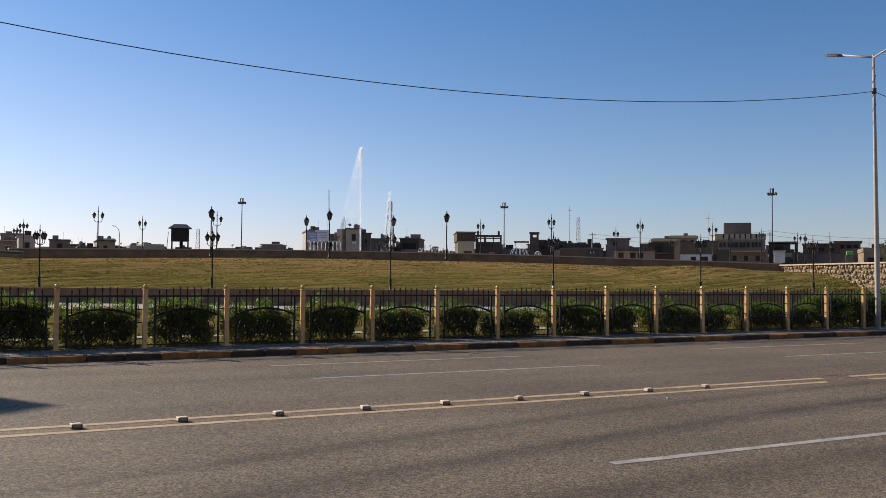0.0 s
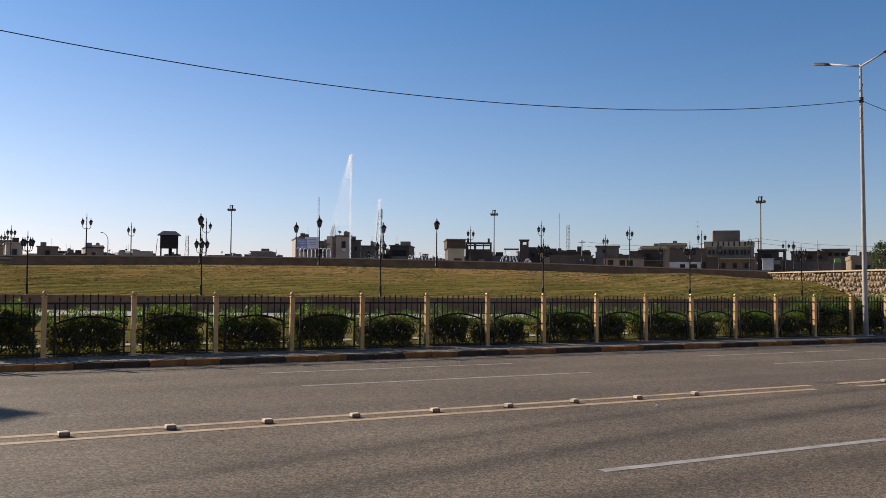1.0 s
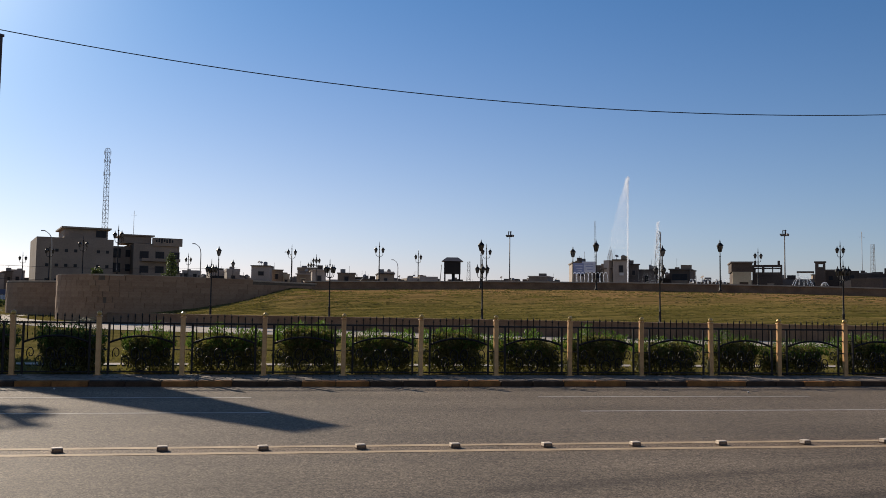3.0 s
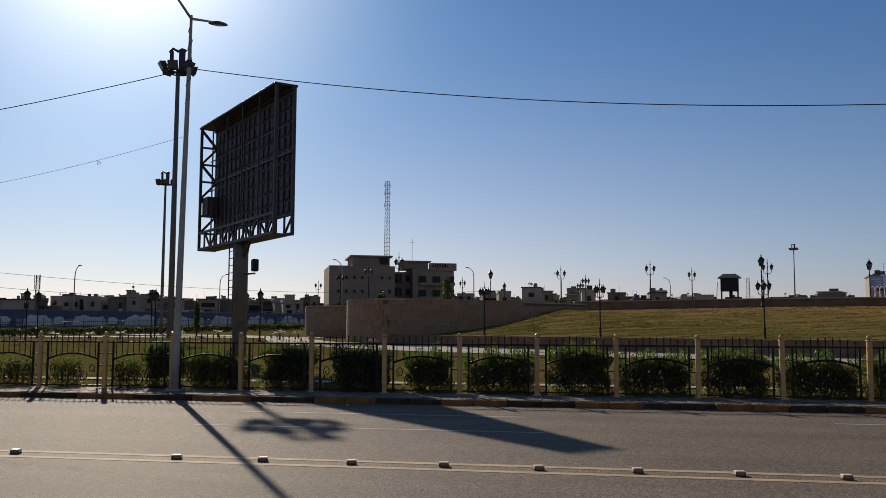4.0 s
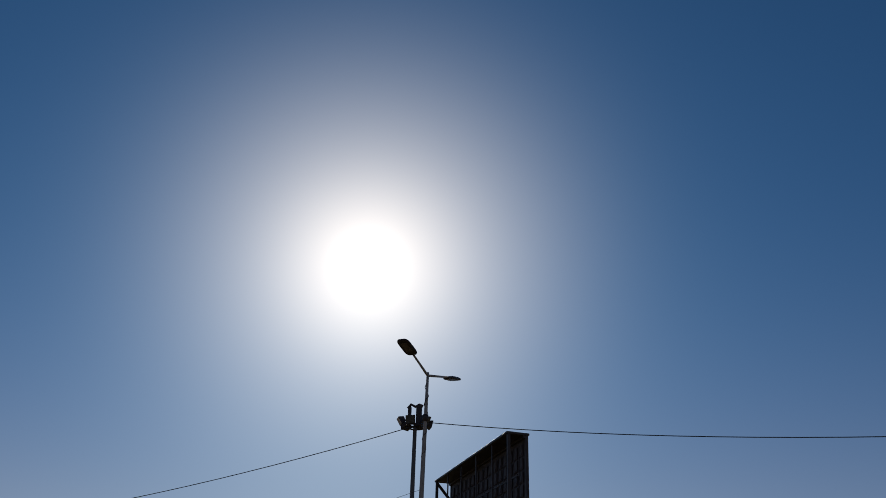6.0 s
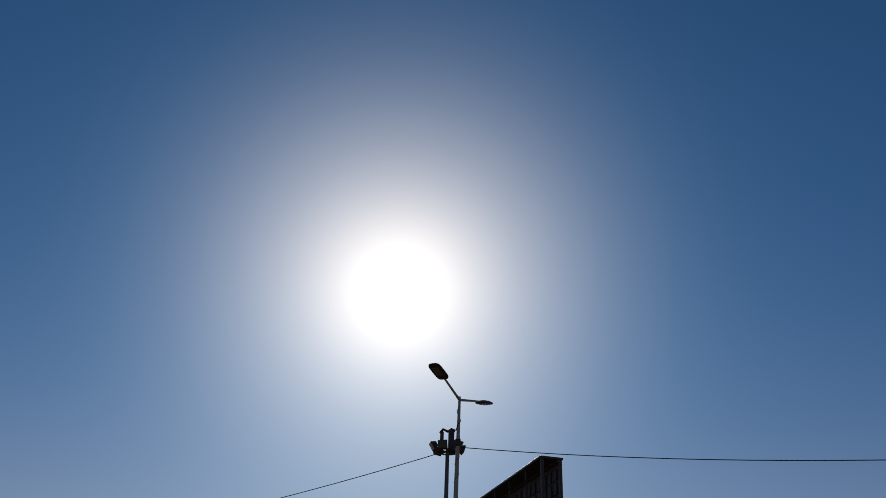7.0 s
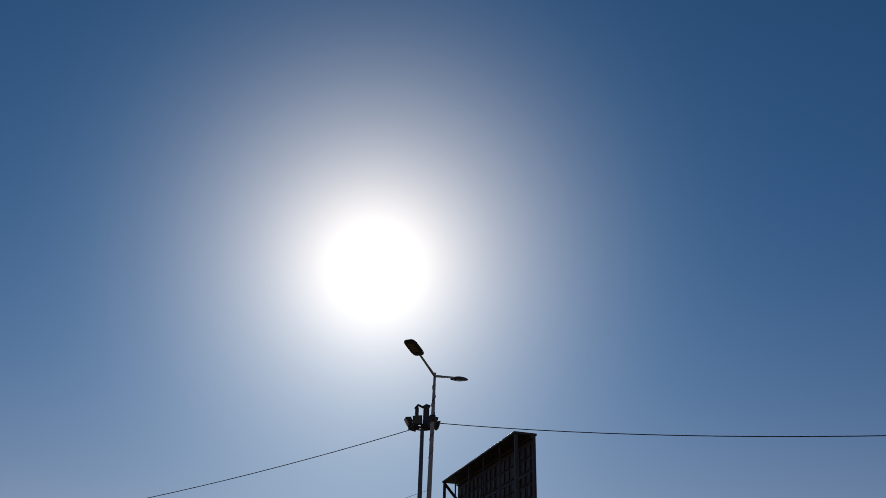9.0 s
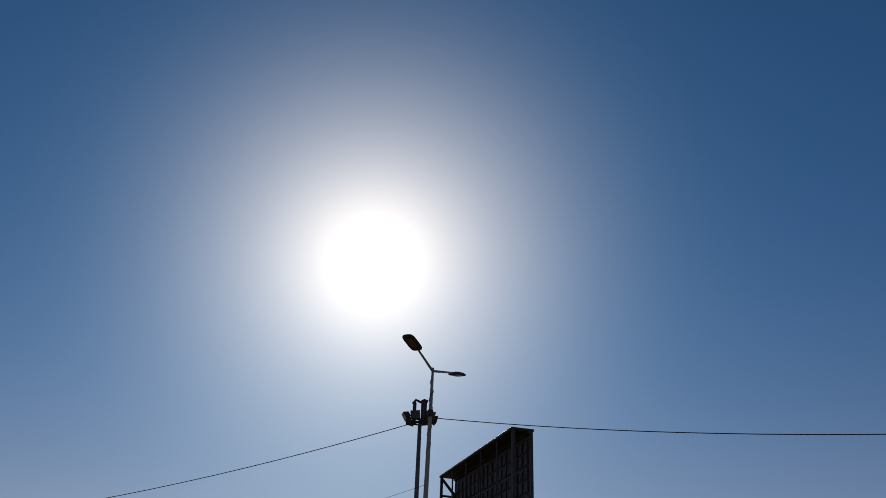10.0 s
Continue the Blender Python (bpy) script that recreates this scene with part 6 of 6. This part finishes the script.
for za, zb in ((7.6, 7.3), (5.2, 5.5)):
    cable("power_line", polar(-60, 120, za), polar(-39.8, 118, zb + 1.2), 0.7, 0.022, CABLE, "thin power line across the far park")
    cable("power_line", polar(-39.8, 118, zb + 1.2), polar(-5, 150, zb + 0.6), 1.6, 0.022, CABLE, "thin power line across the far park")

for el in (2.62, 2.9):
    cable("power_line", polar(36, 150, EYE + 150 * math.tan(radians(el))), polar(47, 150, EYE + 150 * math.tan(radians(el + 0.15))), 1.0, 0.02, CABLE, "thin power line over the roofs")
    cable("power_line", polar(47, 150, EYE + 150 * math.tan(radians(el + 0.15))), polar(60, 150, EYE + 150 * math.tan(radians(el - 0.1))), 1.2, 0.02, CABLE, "thin power line over the roofs")
for az in (36, 47, 60):
    p = polar(az, 150)
    t = thing("power_pole", pose(p.x, p.y, PLAZA_Z - 0.2), "grey power pole with a crossarm", "power pole", "power poles of the town")
    part("pole", tube([(0, 0, -0.3), (0, 0, 6.4)], [0.12, 0.08], 8), COLUMN_GREY, t)
    part("crossarm", box((0, 0, 6.0), (1.4, 0.1, 0.1)), COLUMN_GREY, t)
for x, y, turn in ((9.39, 10.87, 20), (10.1, 19.0, 70), (-5.6, 20.0, 10)):
    t = thing("litter", pose(x, y, 0.004, 0, 0, turn), "small crumpled scrap of white paper on the road", "litter", "litter on the road")
    bm = bmesh.new()
    bmesh.ops.create_icosphere(bm, subdivisions=1, radius=0.032)
    for q in bm.verts:
        q.co *= 1 + 0.5 * noise.noise(q.co * 30)
        q.co.z = max(0.0, q.co.z * 0.7 + 0.02)
    part("paper", bm, RENDER_WHITE, t)

t = thing("wire_sculpture", plaza_at(19.6, 157, 0), "looping thin metal sculpture on the roof", "sculpture")
zr = EYE + 155 * math.tan(radians(3.18)) - PLAZA_Z - 0.1
for k, (dx, hh) in enumerate(((-0.9, 1.1), (-0.4, 1.9), (0.1, 2.4), (0.55, 2.0))):
    pts = [(dx + 0.35 * math.cos(math.pi * s / 8), 0.2 * k, zr + hh * math.sin(math.pi * s / 8)) for s in range(9)]
    part("loop", tube(pts, 0.03, 5), GALVANISED, t)
part("foot", box((0, 0.3, zr / 2), (2.4, 1.2, zr)), RENDER_PALE, t)
TIE_Z = 7.16 + 2.5 * (2.65 / 40.6) - 3.2 * 4 * (2.65 / 40.6) * (1 - 2.65 / 40.6)
tagged(part("cable_tie", tube([(-13.55 + 0.05 * math.cos(s * 0.75), 22.1, TIE_Z - 0.05 - 0.06 * math.sin(s * 0.75) - 0.008 * s) for s in range(9)], 0.006, 4), CABLE), "loose twist of wire hanging on the thin cable", "cable")

# ---- grass tufts, pavers ----
rnd = random.Random(3)
v, f = [], []
for _ in range(42000):
    i = rnd.randrange(len(foot) - 1)
    t = rnd.random()
    a, b = foot[i].lerp(foot[i + 1], t), HIGH_LINE[i].lerp(HIGH_LINE[i + 1], t)
    s = rnd.random()
    w = a.lerp(b, s)
    w.z += swell(w.x, s) + 0.35 * math.sin(math.pi * s) * (0.5 + noise.noise((w.x * 0.11, w.y * 0.11, 0))) - 0.03
    for _k in range(2):
        h, d = rnd.uniform(0.03, 0.075), rnd.uniform(0.08, 0.3)
        o = len(v)
        dx = rnd.uniform(-0.1, 0.1)
        v += [(w.x - d + dx, w.y + rnd.uniform(-0.1, 0.1), w.z), (w.x + d + dx, w.y, w.z), (w.x + dx * 2, w.y + rnd.uniform(-0.05, 0.05), w.z + h * (1.2 if noise.noise((w.x * 0.3, w.y * 1.6, 2)) > 0.1 else 0.45))]
        f.append((o, o + 1, o + 2))
tagged(raw("slope_grass", v, f, BLADE), "short dry grass tufts on the slope", "grass", kind="stuff")
v, f = [], []
for _ in range(22000):
    x, y = rnd.uniform(-60, 45), 23 + 55 * rnd.random() ** 1.6
    if y > 34 and x > -16:
        continue
    if 25.4 < y < 27.1:
        continue
    z = lift(x, y) - 0.04
    h, d = rnd.uniform(0.06, 0.16), rnd.uniform(0.03, 0.08)
    o = len(v)
    v += [(x - d, y, z), (x + d, y + rnd.uniform(-0.05, 0.05), z), (x + rnd.uniform(-0.06, 0.06), y, z + h)]
    f.append((o, o + 1, o + 2))
tagged(raw("lawn_grass", v, f, BLADE), "tufts of lawn grass behind the fence", "grass", kind="stuff")

PAVE_TOP = 0.125
shapes = []
for k in range(4):
    bm = box((0, 0, 0), (0.392, 0.36, 0.036))
    for q in bm.verts:
        if q.co.z > 0:
            q.co.x *= 0.975
            q.co.y *= 0.975
            q.co.z += random.uniform(-0.003, 0.003)
    me = bpy.data.meshes.new("paver")
    bm.to_mesh(me)
    bm.free()
    me.materials.append(PAVER)
    shapes.append(me)
rest = bmesh.new()
for j in range(4):
    for i in range(-75, 90):
        x, y = 0.42 * i + (0.21 if j % 2 else 0), 21.12 + 0.39 * j
        z = PAVE_TOP - 0.008 + random.uniform(-0.004, 0.004)
        if -38 <= i < 36:
            same("paver", shapes[(i * 5 + j * 3) % 4], pavement, pose(x, y, z, random.uniform(-0.7, 0.7), random.uniform(-0.7, 0.7), random.uniform(-0.8, 0.8)))
        else:
            add = [rest.verts.new((x + sx * 0.2, y + sy * 0.185, z + 0.015)) for sx, sy in ((-1, -1), (1, -1), (1, 1), (-1, 1))]
            rest.faces.new(add)
tagged(part("paver_rest", rest, PAVER, pavement), kind="stuff")
